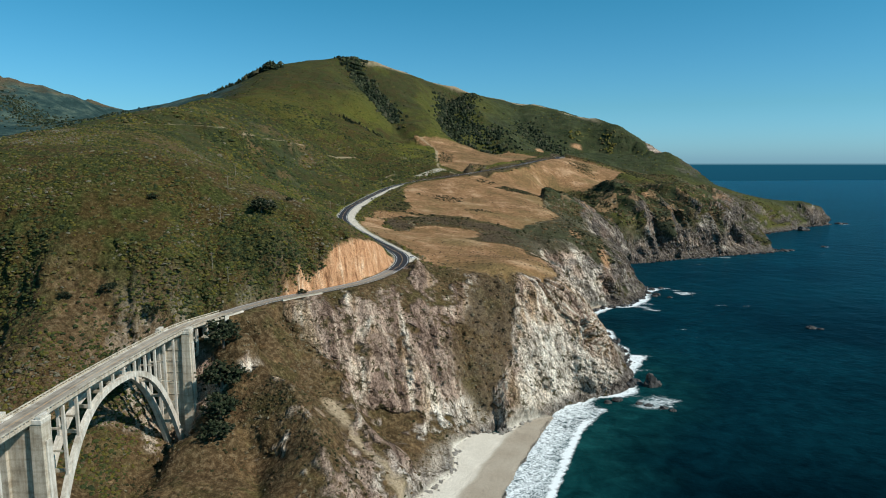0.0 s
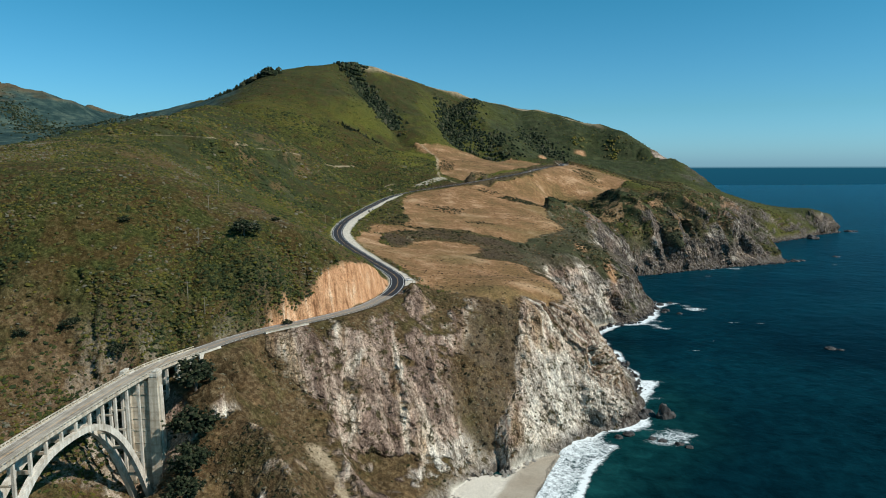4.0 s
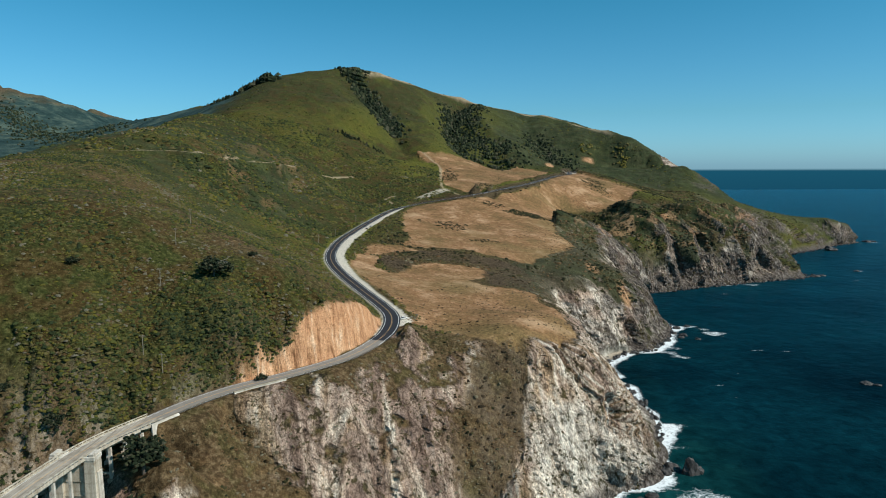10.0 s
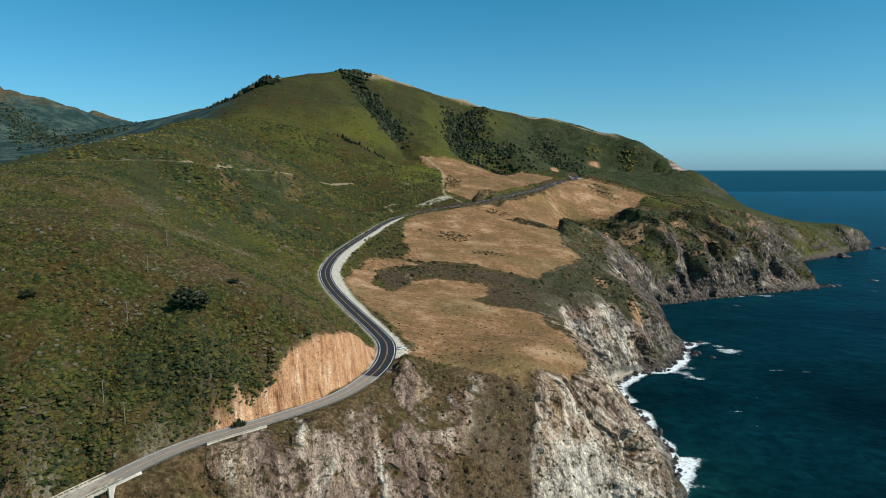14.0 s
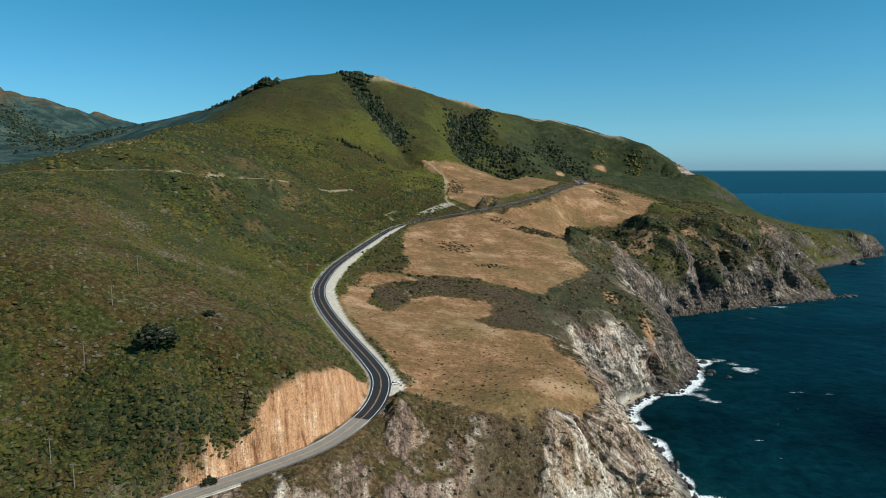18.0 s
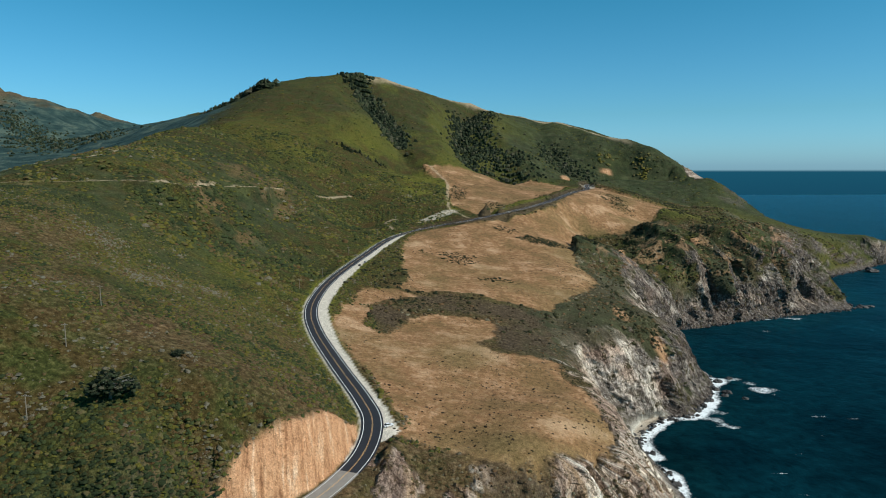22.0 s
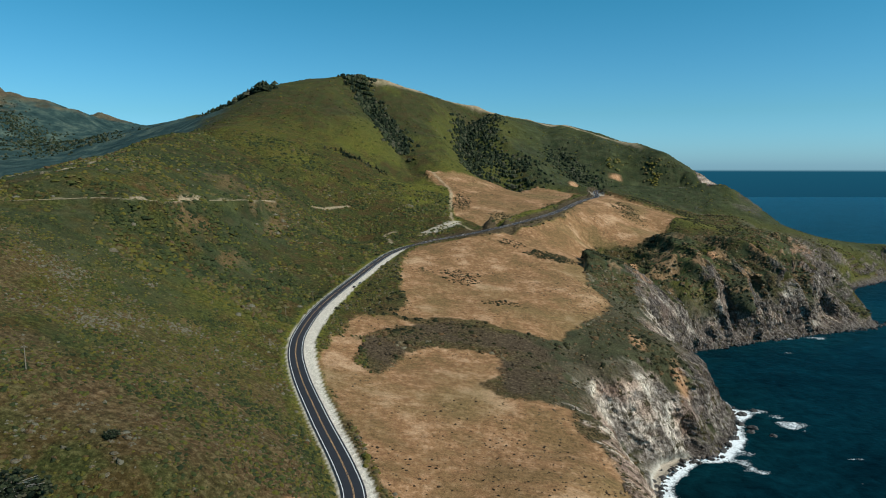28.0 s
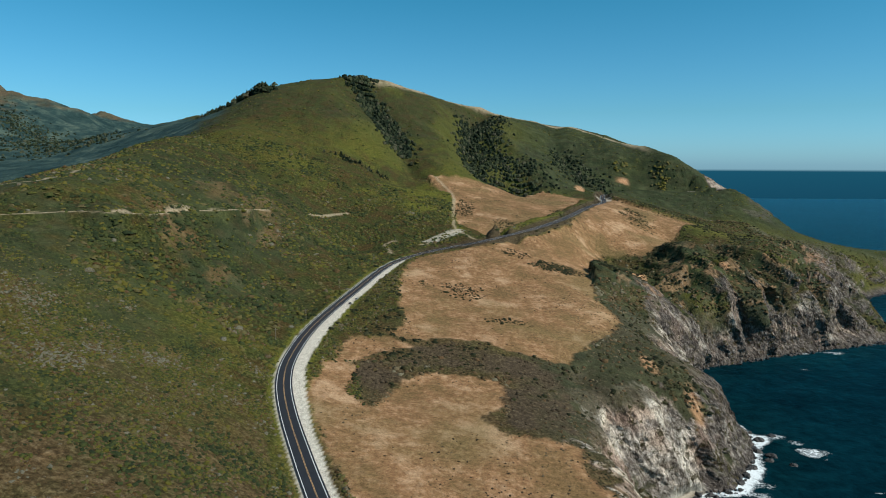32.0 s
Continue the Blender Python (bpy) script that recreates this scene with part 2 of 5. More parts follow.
    h = math_node(n, l, "ADD", h, math_node(n, l, "MULTIPLY", fine, soft))
    h = math_node(n, l, "ADD", h, math_node(n, l, "MULTIPLY", math_node(n, l, "MULTIPLY", rill, attribute(n, "earth")), 1.6))
    bump_node(n, l, h, 2.0, 0.9, b)
    return m


def sea_material():
    m, n, l, b = material("sea_water", 0.4, 0.003)
    b.inputs["IOR"].default_value = 1.33
    b.inputs["Specular Tint"].default_value = (0.30, 0.92, 1.0, 1)
    # teal sheen put in for the sky's reflection on water seen at low angles
    b.inputs["Sheen Weight"].default_value, b.inputs["Sheen Roughness"].default_value = 0.32, 0.22
    b.inputs["Sheen Tint"].default_value = (0.02, 0.62, 0.90, 1)
    p = world_place(n)
    swell, chop, big = noise_node(n, l, 0.035, 4, 0.55, p, 0.3), noise_node(n, l, 0.25, 6, 0.65, p, 0.2), noise_node(n, l, 0.006, 4, 0.6, p, 0.5)
    deep = ramp_node(n, l, big, [(0.36, (0.0004, 0.0060, 0.0100)), (0.64, (0.0013, 0.0195, 0.028))])
    shallow = ramp_node(n, l, swell, [(0.3, (0.0020, 0.026, 0.028)), (0.7, (0.0060, 0.050, 0.050))])
    water = mix_node(n, l, attribute(n, "shallow"), deep, shallow)
    # foam: broken white water where the swell meets shore and rocks
    lace = noise_node(n, l, 0.28, 8, 0.74, p, 1.6)
    drive = math_node(n, l, "ADD", lace, math_node(n, l, "MULTIPLY_ADD", attribute(n, "surf"), 0.85, -0.62))
    ripple = noise_node(n, l, 0.09, 7, 0.68, p, 0.5)
    water = mix_node(n, l, 1.0, water, ramp_node(n, l, ripple, [(0.34, (0.55, 0.60, 0.62)), (0.5, (1, 1, 1)), (0.66, (1.5, 1.45, 1.4))]), "MULTIPLY")
    foam = ramp_node(n, l, drive, [(0.40, (0, 0, 0)), (0.62, (1, 1, 1))])
    l.new(mix_node(n, l, foam, water, (0.78, 0.82, 0.82)), b.inputs["Base Color"])
    l.new(math_node(n, l, "MULTIPLY_ADD", foam, 0.6, 0.28), b.inputs["Roughness"])
    h = math_node(n, l, "ADD", math_node(n, l, "MULTIPLY", swell, 2.2), math_node(n, l, "MULTIPLY", chop, 0.6))
    bump_node(n, l, h, 1.0, 0.55, b)
    return m


GROUND, SEA = ground_material(), sea_material()

# ---- the lie of the land ----
# Lines of the landscape in plan, each as x, y, z knots in metres; the sea is at 0.
SHORE = [(-120, -260), (-100, -120), (-84, -20), (-70, 60), (-35, 150), (0, 235), (29, 292), (43, 331), (60, 372), (80, 410), (101, 424), (123, 434), (134, 455), (143, 495),
         (149, 520), (150, 560), (146, 610), (143, 650), (149, 664), (163, 684), (180, 699), (197, 702), (225, 738), (240, 766), (248, 785), (247, 830),
         (246, 880), (256, 945), (275, 985), (297, 1000), (330, 1014), (392, 1043), (475, 1078), (545, 1106), (577, 1126), (592, 1185),
         (605, 1260), (640, 1345), (695, 1400), (750, 1440), (823, 1497), (866, 1540), (942, 1590), (930, 1650), (850, 1770), (780, 1950), (740, 2300), (700, 2900), (700, 4000)]
ROAD = [(-127, -60, 82), (-127, 20, 82), (-127, 100, 82), (-127, 190, 82), (-126.5, 234, 82), (-123.5, 280, 82), (-119.8, 302, 82), (-109.8, 324, 82.3), (-100.6, 341, 82.8), (-88.3, 356, 83.4), (-67, 373.5, 84.4),
        (-46, 393, 86), (-34, 414, 88), (-28.5, 436, 89.5), (-29.5, 462, 91), (-38, 487, 92.3), (-59, 534, 95), (-82, 589, 98), (-96, 632, 101),
        (-102, 674, 104), (-102, 738, 108), (-89, 836, 115), (-70, 950, 122), (-32, 1007, 128), (38, 1052, 137), (128, 1158, 149), (205, 1335, 159), (250, 1440, 161), (268, 1540, 165),
        (300, 1640, 166), (400, 1700, 167), (500, 1716, 170), (560, 1700, 176)]
LINES = {
    "knob": [(-20, 424, 91.5), (-18.5, 430, 93), (-18, 437, 92), (-12, 428, 88.5), (-8, 420, 83)],
    "cliff_top": [(-104, 318, 73), (-84, 344, 75), (-62, 363, 79), (-40, 383, 81), (-24, 406, 84), (2, 436, 85), (8, 432, 83), (22, 430, 80), (40, 438, 78),
                  (60, 450, 75), (82, 462, 70), (92, 500, 70), (94, 545, 70), (84, 590, 72), (86, 640, 70), (92, 690, 70), (96, 715, 74)],
    "cliff_face": [(-85, 322, 66), (-66, 340, 57), (-45, 346, 49), (-34, 372, 67), (-8, 374, 55), (15, 372, 22), (25, 385, 38), (43, 424, 55), (30, 370, 5),
                   (60, 403, 12), (80, 452, 55), (70, 425, 35), (92, 432, 22), (111, 455, 31), (122, 500, 24), (124, 550, 22), (118, 600, 26), (112, 650, 25), (-5, 352, 22), (-25, 345, 30)],
    "spur": [(-97, 308, 70), (-88, 300, 61), (-93, 282, 54), (-78, 284, 55), (-64, 284, 54), (-56, 266, 46), (-51, 250, 40), (-42, 225, 28), (-30, 200, 18),
             (-46, 288, 35), (-43, 326, 27), (-23, 297, 20), (-8, 338, 14), (-14, 270, 9), (4, 316, 3.2), (15, 359, 3.2), (38, 365, 2), (-15, 286, 4), (-20, 240, 5)],
    "canyon": [(-94, 255, 38), (-72, 260, 38), (-104, 262, 42), (-112, 232, 34), (-136, 236, 33), (-150, 208, 44), (-125, 190, 16), (-110, 160, 6), (-60, 180, 6), (-90, 200, 18), (-122, 240, 25), (-123, 270, 27),
               (-117, 290, 29), (-126, 292, 31), (-111, 309, 70), (-118, 306, 66), (-113, 300, 58), (-105, 292, 56), (-138, 264, 40), (-150, 268, 54), (-180, 270, 74), (-179, 282, 84), (-209, 300, 75), (-240, 270, 60), (-160, 170, 22), (-230, 190, 30)],
    "canyon_head": [(-330, 250, 45), (-450, 330, 60), (-117, 112, 25), (-127, 60, 62), (-127, 10, 80), (-140, 0, 90), (-95, 70, 30), (-260, 80, 110), (-200, -100, 120), (-420, -100, 150), (-112, 0, 40)],
    "roadside_hill": [(-161, 311, 95), (-186, 314, 114), (-135, 327, 106), (-109, 340, 90), (-107, 352, 98), (-95, 364, 101), (-82, 365, 98), (-70, 389, 101), (-57, 417, 106), (-44, 438, 101), (-90, 391, 119), (-82, 408, 126),
                      (-112, 396, 129), (-134, 411, 139), (-132, 366, 121), (-162, 363, 138), (-147, 396, 147), (-182, 413, 160), (-146, 430, 150), (-52, 470, 102), (-75, 480, 112), (-90, 520, 110), (-122, 565, 118)],
    "hillside": [(-223, 330, 126), (-172, 513, 150), (-190, 580, 143), (-123, 650, 112), (-138, 790, 116), (-201, 715, 148), (-233, 721, 192), (-269, 708, 199), (-247, 745, 194), (-228, 800, 187), (-218, 870, 184), (-191, 873, 153),
                 (-203, 944, 181), (-130, 1008, 128), (-220, 987, 193), (-143, 1125, 159), (-257, 1207, 236), (-167, 1231, 207), (-101, 1345, 194), (-67, 1378, 205), (-254, 1385, 289), (-110, 880, 122), (-120, 720, 112), (-240, 560, 178)],
    "crest": [(-300, 300, 130), (-360, 420, 150), (-395, 560, 170), (-392, 640, 183), (-380, 690, 191), (-365, 770, 206), (-355, 860, 221), (-362, 1000, 240), (-376, 1100, 257), (-402, 1250, 278), (-432, 1450, 312), (-330, 1050, 235), (-305, 830, 220), (-290, 730, 210)],
    "behind_crest": [(-520, 560, 110), (-540, 760, 130), (-560, 1000, 150), (-640, 1300, 190), (-800, 1700, 240), (-700, 420, 90), (-900, 1000, 170), (-1093, 2000, 240), (-1450, 2400, 250), (-1707, 2600, 280), (-1300, 1500, 220), (-1700, 1800, 330)],
    "skyline": [(-1086, 2350, 333), (-929, 2300, 356), (-717, 2000, 354), (-549, 1750, 350), (-475, 1650, 354), (-400, 1575, 371), (-333, 1620, 383), (-303, 1690, 405), (-269, 1720, 416), (-218, 1730, 415), (-168, 1760, 409), (-107, 1850, 398),
                (-38, 1950, 384), (38, 2000, 374), (102, 2020, 353), (186, 2080, 343), (283, 2080, 329), (346, 1980, 296), (422, 1850, 270), (469, 1760, 241), (511, 1720, 206), (533, 1705, 184), (567, 1690, 177), (635, 1660, 125), (696, 1650, 82)],
    "back_slope": [(-900, 2700, 260), (-500, 2300, 260), (-200, 2250, 300), (100, 2400, 300), (350, 2400, 270), (560, 2200, 200), (620, 2000, 160), (640, 1850, 120), (400, 3000, 200), (-400, 3200, 250)],
    "upper_slopes": [(-126, 1523, 283), (-202, 1640, 345), (-21, 1585, 268), (33, 1716, 264), (130, 1574, 214), (85, 1990, 351), (238, 2060, 322), (381, 1818, 248), (447, 1736, 218), (-514, 1624, 326), (-60, 1450, 232), (60, 1480, 190), (20, 1640, 240), (110, 1750, 262), (220, 1700, 215)],
    "far_terrace": [(5, 1328, 179), (101, 1499, 171), (174, 1334, 158), (345, 1309, 126), (316, 1275, 112), (474, 1546, 118), (517, 1468, 117), (563, 1461, 88), (675, 1640, 90), (360, 1600, 150), (430, 1420, 118), (400, 1395, 124), (261, 1175, 108), (189, 1155, 102), (163, 1070, 98),
                    (2, 1084, 140), (56, 1077, 121), (113, 993, 112), (-22, 908, 114), (-4, 793, 101), (136, 860, 92), (145, 920, 94), (140, 845, 88), (62, 907, 105)],
    "near_terrace": [(-31, 638, 90), (33, 621, 84), (13, 456, 84), (78, 475, 74), (75, 598, 76), (60, 540, 78), (20, 520, 84), (-5, 560, 88), (39, 683, 85), (83, 722, 80), (-40, 760, 103), (40, 760, 95), (100, 790, 88), (-15, 462, 89)],
    "second_cape": [(112, 707, 70), (157, 769, 73), (176, 751, 60), (143, 712, 54), (154, 717, 43), (115, 676, 33), (177, 720, 34), (207, 755, 34), (190, 728, 28), (130, 664, 14), (128, 690, 32), (205, 820, 50), (215, 790, 50), (190, 860, 60), (215, 900, 40)],
    "third_cliff": [(214, 1080, 92), (270, 1018, 40), (250, 1000, 44), (232, 1040, 74), (295, 1013, 30), (286, 1034, 80), (271, 1066, 95), (356, 1042, 32), (348, 1062, 78), (318, 1095, 95), (342, 1135, 101), (418, 1070, 32), (410, 1088, 76), (397, 1115, 86), (484, 1099, 28), (476, 1117, 66), (470, 1140, 72), (546, 1128, 18), (537, 1145, 34), (560, 1200, 40), (560, 1300, 70), (600, 1400, 60), (690, 1470, 62), (225, 960, 45), (200, 950, 75), (195, 1010, 88)],
    "far_point": [(755, 1640, 64), (858, 1600, 57), (901, 1590, 43), (823, 1570, 51), (780, 1530, 50), (870, 1575, 50), (740, 1520, 60), (925, 1592, 14), (800, 1700, 45), (720, 1800, 90)],
    "far_hills": [(-2176, 3300, 549), (-2042, 3300, 511), (-1910, 3300, 455), (-1802, 3300, 430), (-1726, 2836, 317), (-1716, 3186, 356), (-2083, 3315, 490), (-2198, 4200, 496), (-2060, 4200, 454), (-1600, 4300, 330), (-1200, 3900, 300), (-2500, 3000, 520), (-2700, 2200, 480), (-2300, 3900, 400), (-1500, 3300, 300)],
}


def resample(points, step):
    """Points along a line at about even steps, on smooth curves through its knots."""
    p = np.array(points, float)
    out = []
    for i in range(len(p) - 1):
        a, b, c, d = p[max(i - 1, 0)], p[i], p[i + 1], p[min(i + 2, len(p) - 1)]
        n = max(1, int(np.linalg.norm((c - b)[:2]) / step))
        for u in np.arange(n) / n:
            out.append(0.5 * (2 * b + (c - a) * u + (2 * a - 5 * b + 4 * c - d) * u * u + (3 * b - a - 3 * c + d) * u ** 3))
    out.append(p[-1])
    return np.array(out)


def beside(line, offset):
    """A line moved to its right by offset metres in plan."""
    t = np.gradient(line[:, :2], axis=0)
    t /= np.linalg.norm(t, axis=1)[:, None] + 1e-9
    out = line.copy()
    out[:, :2] += np.stack([t[:, 1], -t[:, 0]], 1) * offset
    return out


shore_line = resample([(x, y, 0) for x, y in SHORE], 22)
road_line = resample(ROAD, 3.0)
on_land = road_line[(road_line[:, 1] > 323)]
road_x = lambda y: np.interp(y, road_line[:, 1], road_line[:, 0])
verge = lambda y: np.interp(y, [441, 447, 452, 470, 500, 560, 620, 700, 770, 790, 815, 840, 930, 955, 975], [0.3, 4.5, 7, 3.8, 3.2, 4.6, 7.4, 8.6, 8.0, 5.8, 5.8, 6.2, 6.0, 4.0, 0.5])
_w = np.hanning(9) / np.hanning(9).sum()
soft_shore = np.stack([np.convolve(np.pad(shore_line[:, k], 4, "edge"), _w, "valid") for k in (0, 1)], 1)
soft_shore = np.c_[soft_shore, np.append(0, np.cumsum(np.linalg.norm(np.diff(soft_shore, axis=0), axis=1)))]
knots = [shore_line]
for offset, depth in ((24, -9), (90, -26), (320, -45)):
    side = beside(resample([(x, y, 0) for x, y in SHORE], 22 + offset * 0.5), offset)
    side[:, 2] = depth
    gap = np.sqrt(((side[:, None, :2] - shore_line[None, :, :2]) ** 2).sum(2)).min(1)
    knots.append(side[gap > offset * 0.8])
knots.append(np.array([(900, 0, -50), (1500, 800, -50), (1700, 2000, -50), (1500, 3500, -50), (3500, 2000, -50), (300, -400, -45), (3000, -400, -50), (3500, 4500, -50)], float))
for offset in (-4.5, 4.5):
    knots.append(beside(on_land, offset)[::6] - np.array([0, 0, 0.3]))
for line in LINES.values():
    knots.append(np.array(line, float))
knots = np.concatenate(knots)
keep = []
for k in knots:
    if all((k[0] - o[0]) ** 2 + (k[1] - o[1]) ** 2 > 16 for o in keep):
        keep.append(k)
knots = np.array(keep)
SOFT = 6.0
_r = np.sqrt(((knots[:, None, :2] - knots[None, :, :2]) ** 2).sum(2) + SOFT ** 2)
_n = len(knots)
_a = np.zeros((_n + 1, _n + 1))
_a[:_n, :_n] = -_r - np.eye(_n) * 0.5
_a[:_n, _n] = _a[_n, :_n] = 1
weights = np.linalg.solve(_a, np.append(knots[:, 2], 0.0))


def land_height(x, y):
    """The smooth height of the land over plan points."""
    out = np.empty(len(x))
    kx, ky, w, w0 = knots[:, 0].astype(np.float32), knots[:, 1].astype(np.float32), weights[:-1].astype(np.float32), weights[-1]
    x, y = x.astype(np.float32), y.astype(np.float32)
    for i in range(0, len(x), 20000):
        s = slice(i, i + 20000)
        d = (x[s, None] - kx) ** 2
        d += (y[s, None] - ky) ** 2
        d += SOFT ** 2
        np.sqrt(d, out=d)
        out[s] = w0 - d @ w
    return out


def hashed(ix, iy, iz, seed):
    h = (ix.astype(np.int64) * 374761393 + iy.astype(np.int64) * 668265263 + iz.astype(np.int64) * 2147483647 + seed * 1274126177) & 0xFFFFFFFF
    h = ((h ^ (h >> 13)) * 1274126177) & 0xFFFFFFFF
    return ((h ^ (h >> 16)) & 0xFFFFFF).astype(np.float32) / np.float32(0x7FFFFF) - 1


def lattice(p, size, seed):
    """Smooth noise between -1 and 1 at points p (n x 3) with cells of a size in metres."""
    q = p / size
    i = np.floor(q)
    u = (q - i).astype(np.float32)
    u = u * u * (3 - 2 * u)
    i = i.astype(np.int64)
    total = 0
    for dx in (0, 1):
        wx = u[:, 0] if dx else 1 - u[:, 0]
        for dy in (0, 1):
            wy = u[:, 1] if dy else 1 - u[:, 1]
            for dz in (0, 1):
                wz = u[:, 2] if dz else 1 - u[:, 2]
                total = total + wx * wy * wz * hashed(i[:, 0] + dx, i[:, 1] + dy, i[:, 2] + dz, seed)
    return total


def fractal(p, size, octaves, seed, gain=0.5, ridged=False):
    total, amp, norm = 0, 1.0, 0.0
    for o in range(octaves):
        v = lattice(p, size / 2 ** o, seed + o)
        total = total + amp * ((1 - 2 * np.abs(v)) if ridged else v)
        norm += amp
        amp *= gain
    return total / norm


def blocks(p, size, seed):
    """A random value for each rough block of rock of about that size."""
    q = p / size
    i = np.floor(q).astype(np.int64)
    best, value = np.full(len(p), 9.0, np.float32), np.zeros(len(p), np.float32)
    for dx in (-1, 0, 1):
        for dy in (-1, 0, 1):
            for dz in (-1, 0, 1):
                c = i + (dx, dy, dz)
                d = 0
                for axis in range(3):
                    d = d + (q[:, axis] - c[:, axis] - 0.5 - 0.5 * hashed(c[:, 0], c[:, 1], c[:, 2], seed + axis)) ** 2
                m = d < best
                best[m], value[m] = d[m], hashed(c[m, 0], c[m, 1], c[m, 2], seed + 7)
    return value


def near_line(x, y, line, reach):
    """Distance in plan to a line, and the line's height at the nearest place; far points get reach."""
    best, high = np.full(len(x), reach, np.float32), np.zeros(len(x), np.float32)
    for a, b in zip(line[:-1], line[1:]):
        lo, hi = np.minimum(a, b) - reach, np.maximum(a, b) + reach
        m = np.nonzero((x > lo[0]) & (x < hi[0]) & (y > lo[1]) & (y < hi[1]))[0]
        if not len(m):
            continue
        d = b - a
        u = np.clip(((x[m] - a[0]) * d[0] + (y[m] - a[1]) * d[1]) / (d[0] ** 2 + d[1] ** 2 + 1e-9), 0, 1)
        r = np.hypot(x[m] - a[0] - u * d[0], y[m] - a[1] - u * d[1])
        closer = r < best[m]
        best[m[closer]], high[m[closer]] = r[closer], (a[2] + u * d[2])[closer]
    return best, high


def inside(x, y, outline):
    """Signed distance to an outline in plan, positive inside."""
    poly = np.array(outline, float)
    hit, best = np.zeros(len(x), bool), np.full(len(x), 1e9)
    for a, b in zip(poly, np.roll(poly, -1, 0)):
        cross = ((a[1] > y) != (b[1] > y)) & (x < (b[0] - a[0]) * (y - a[1]) / (b[1] - a[1] + 1e-12) + a[0])
        hit ^= cross
        d = b - a
        u = np.clip(((x - a[0]) * d[0] + (y - a[1]) * d[1]) / (d @ d + 1e-9), 0, 1)
        best = np.minimum(best, np.hypot(x - a[0] - u * d[0], y - a[1] - u * d[1]))
    return np.where(hit, best, -best)


def smooth(v, lo, hi):
    u = np.clip((v - lo) / (hi - lo), 0, 1)
    return u * u * (3 - 2 * u)


MEADOW_NEAR = [(-17, 449), (-4, 443), (19, 440), (34, 438), (60, 452), (79, 465), (86, 514), (84, 540), (72, 565), (74, 592), (35, 594), (21, 615), (34, 628), (35, 674), (3, 677), (-19, 673), (-31, 645), (-39, 607), (-52, 624), (-62, 672), (-44, 694), (-28, 716), (-46, 730), (-72, 716), (-77, 668), (-79, 619), (-63, 569), (-38, 523), (-18, 488)]
MEADOW_FAR = [(-46, 733), (-30, 726), (-3, 741), (22, 743), (43, 730), (85, 728), (121, 790), (153, 850), (140, 909), (158, 1042), (163, 1067), (198, 1155), (261, 1164), (340, 1295), (400, 1400), (330, 1420), (262, 1500), (240, 1420), (205, 1310), (140, 1145), (100, 1090), (33, 1026), (-10, 1000), (-41, 980), (-54, 945), (-50, 839), (-38, 767)]
MEADOW_HIGH = [(-60, 1395), (-10, 1265), (-4, 1125), (40, 1090), (120, 1195), (190, 1365), (225, 1480), (150, 1520), (60, 1470), (0, 1430)]
HEATH = [(-64, 673), (-41, 698), (-15, 732), (22, 740), (42, 722), (80, 722), (84, 691), (78, 612), (36, 596), (35, 653), (33, 683), (3, 680), (-19, 673), (-30, 637), (-39, 607), (-52, 624)]


RAVINES = [[(-238, 1725, 0), (-205, 1672, 0), (-178, 1625, 0), (-145, 1560, 0), (-116, 1480, 0), (-85, 1410, 0)],
           [(40, 1985, 0), (14, 1830, 0), (6, 1700, 0), (10, 1590, 0), (48, 1530, 0), (110, 1540, 0)],
           [(215, 1980, 0), (215, 1800, 0), (250, 1660, 0)],
           [(-600, 1500, 0), (-470, 1330, 0), (-330, 1180, 0), (-240, 1090, 0)],
           [(-250, 860, 0), (-190, 800, 0), (-130, 770, 0)]]
SPURS = [[(-75, 1890, 0), (-62, 1740, 0), (-48, 1600, 0), (-30, 1500, 0)], [(86, 1985, 0), (82, 1840, 0), (98, 1720, 0), (150, 1620, 0)],
         [(300, 2040, 0), (330, 1860, 0), (345, 1760, 0)], [(-300, 1660, 0), (-262, 1560, 0), (-215, 1450, 0)]]
NEAR_SPURS = [[(-96, 307, 0), (-84, 298, 0), (-72, 286, 0), (-60, 271, 0), (-52, 257, 0), (-42, 232, 0)], [(-62, 334, 0), (-50, 320, 0), (-40, 303, 0), (-29, 290, 0), (-20, 276, 0)]]
NEAR_GULLIES = [[(-100, 292, 0), (-90, 276, 0), (-80, 262, 0), (-72, 240, 0)], [(-72, 312, 0), (-58, 298, 0), (-48, 278, 0), (-40, 258, 0)], [(-52, 352, 0), (-38, 336, 0), (-26, 318, 0), (-12, 304, 0)]]
TRACKS = [[(-345, 640, 0), (-310, 656, 0), (-288, 668, 0), (-273, 678, 0), (-256, 694, 0), (-234, 714, 0), (-232, 755, 0), (-230, 820, 0), (-214, 872, 0), (-197, 935, 0)],
          [(-184, 1045, 0), (-148, 1118, 0)], [(-48, 1400, 0), (-16, 1317, 0), (-10, 1187, 0), (-8, 1117, 0), (1, 1090, 0), (20, 1055, 0)],
          [(0, 1095, 0), (-25, 1060, 0), (-45, 1035, 0)], [(-74, 985, 0), (-82, 1015, 0), (-88, 1032, 0), (-76, 1043, 0)],
          [(-330, 835, 0), (-316, 775, 0), (-322, 739, 0), (-345, 720, 0)]]
SCREE = [(-57, 311, 0), (-48, 295, 0), (-39, 282, 0), (-31, 278, 0), (-24, 272, 0), (-19, 268, 0)]


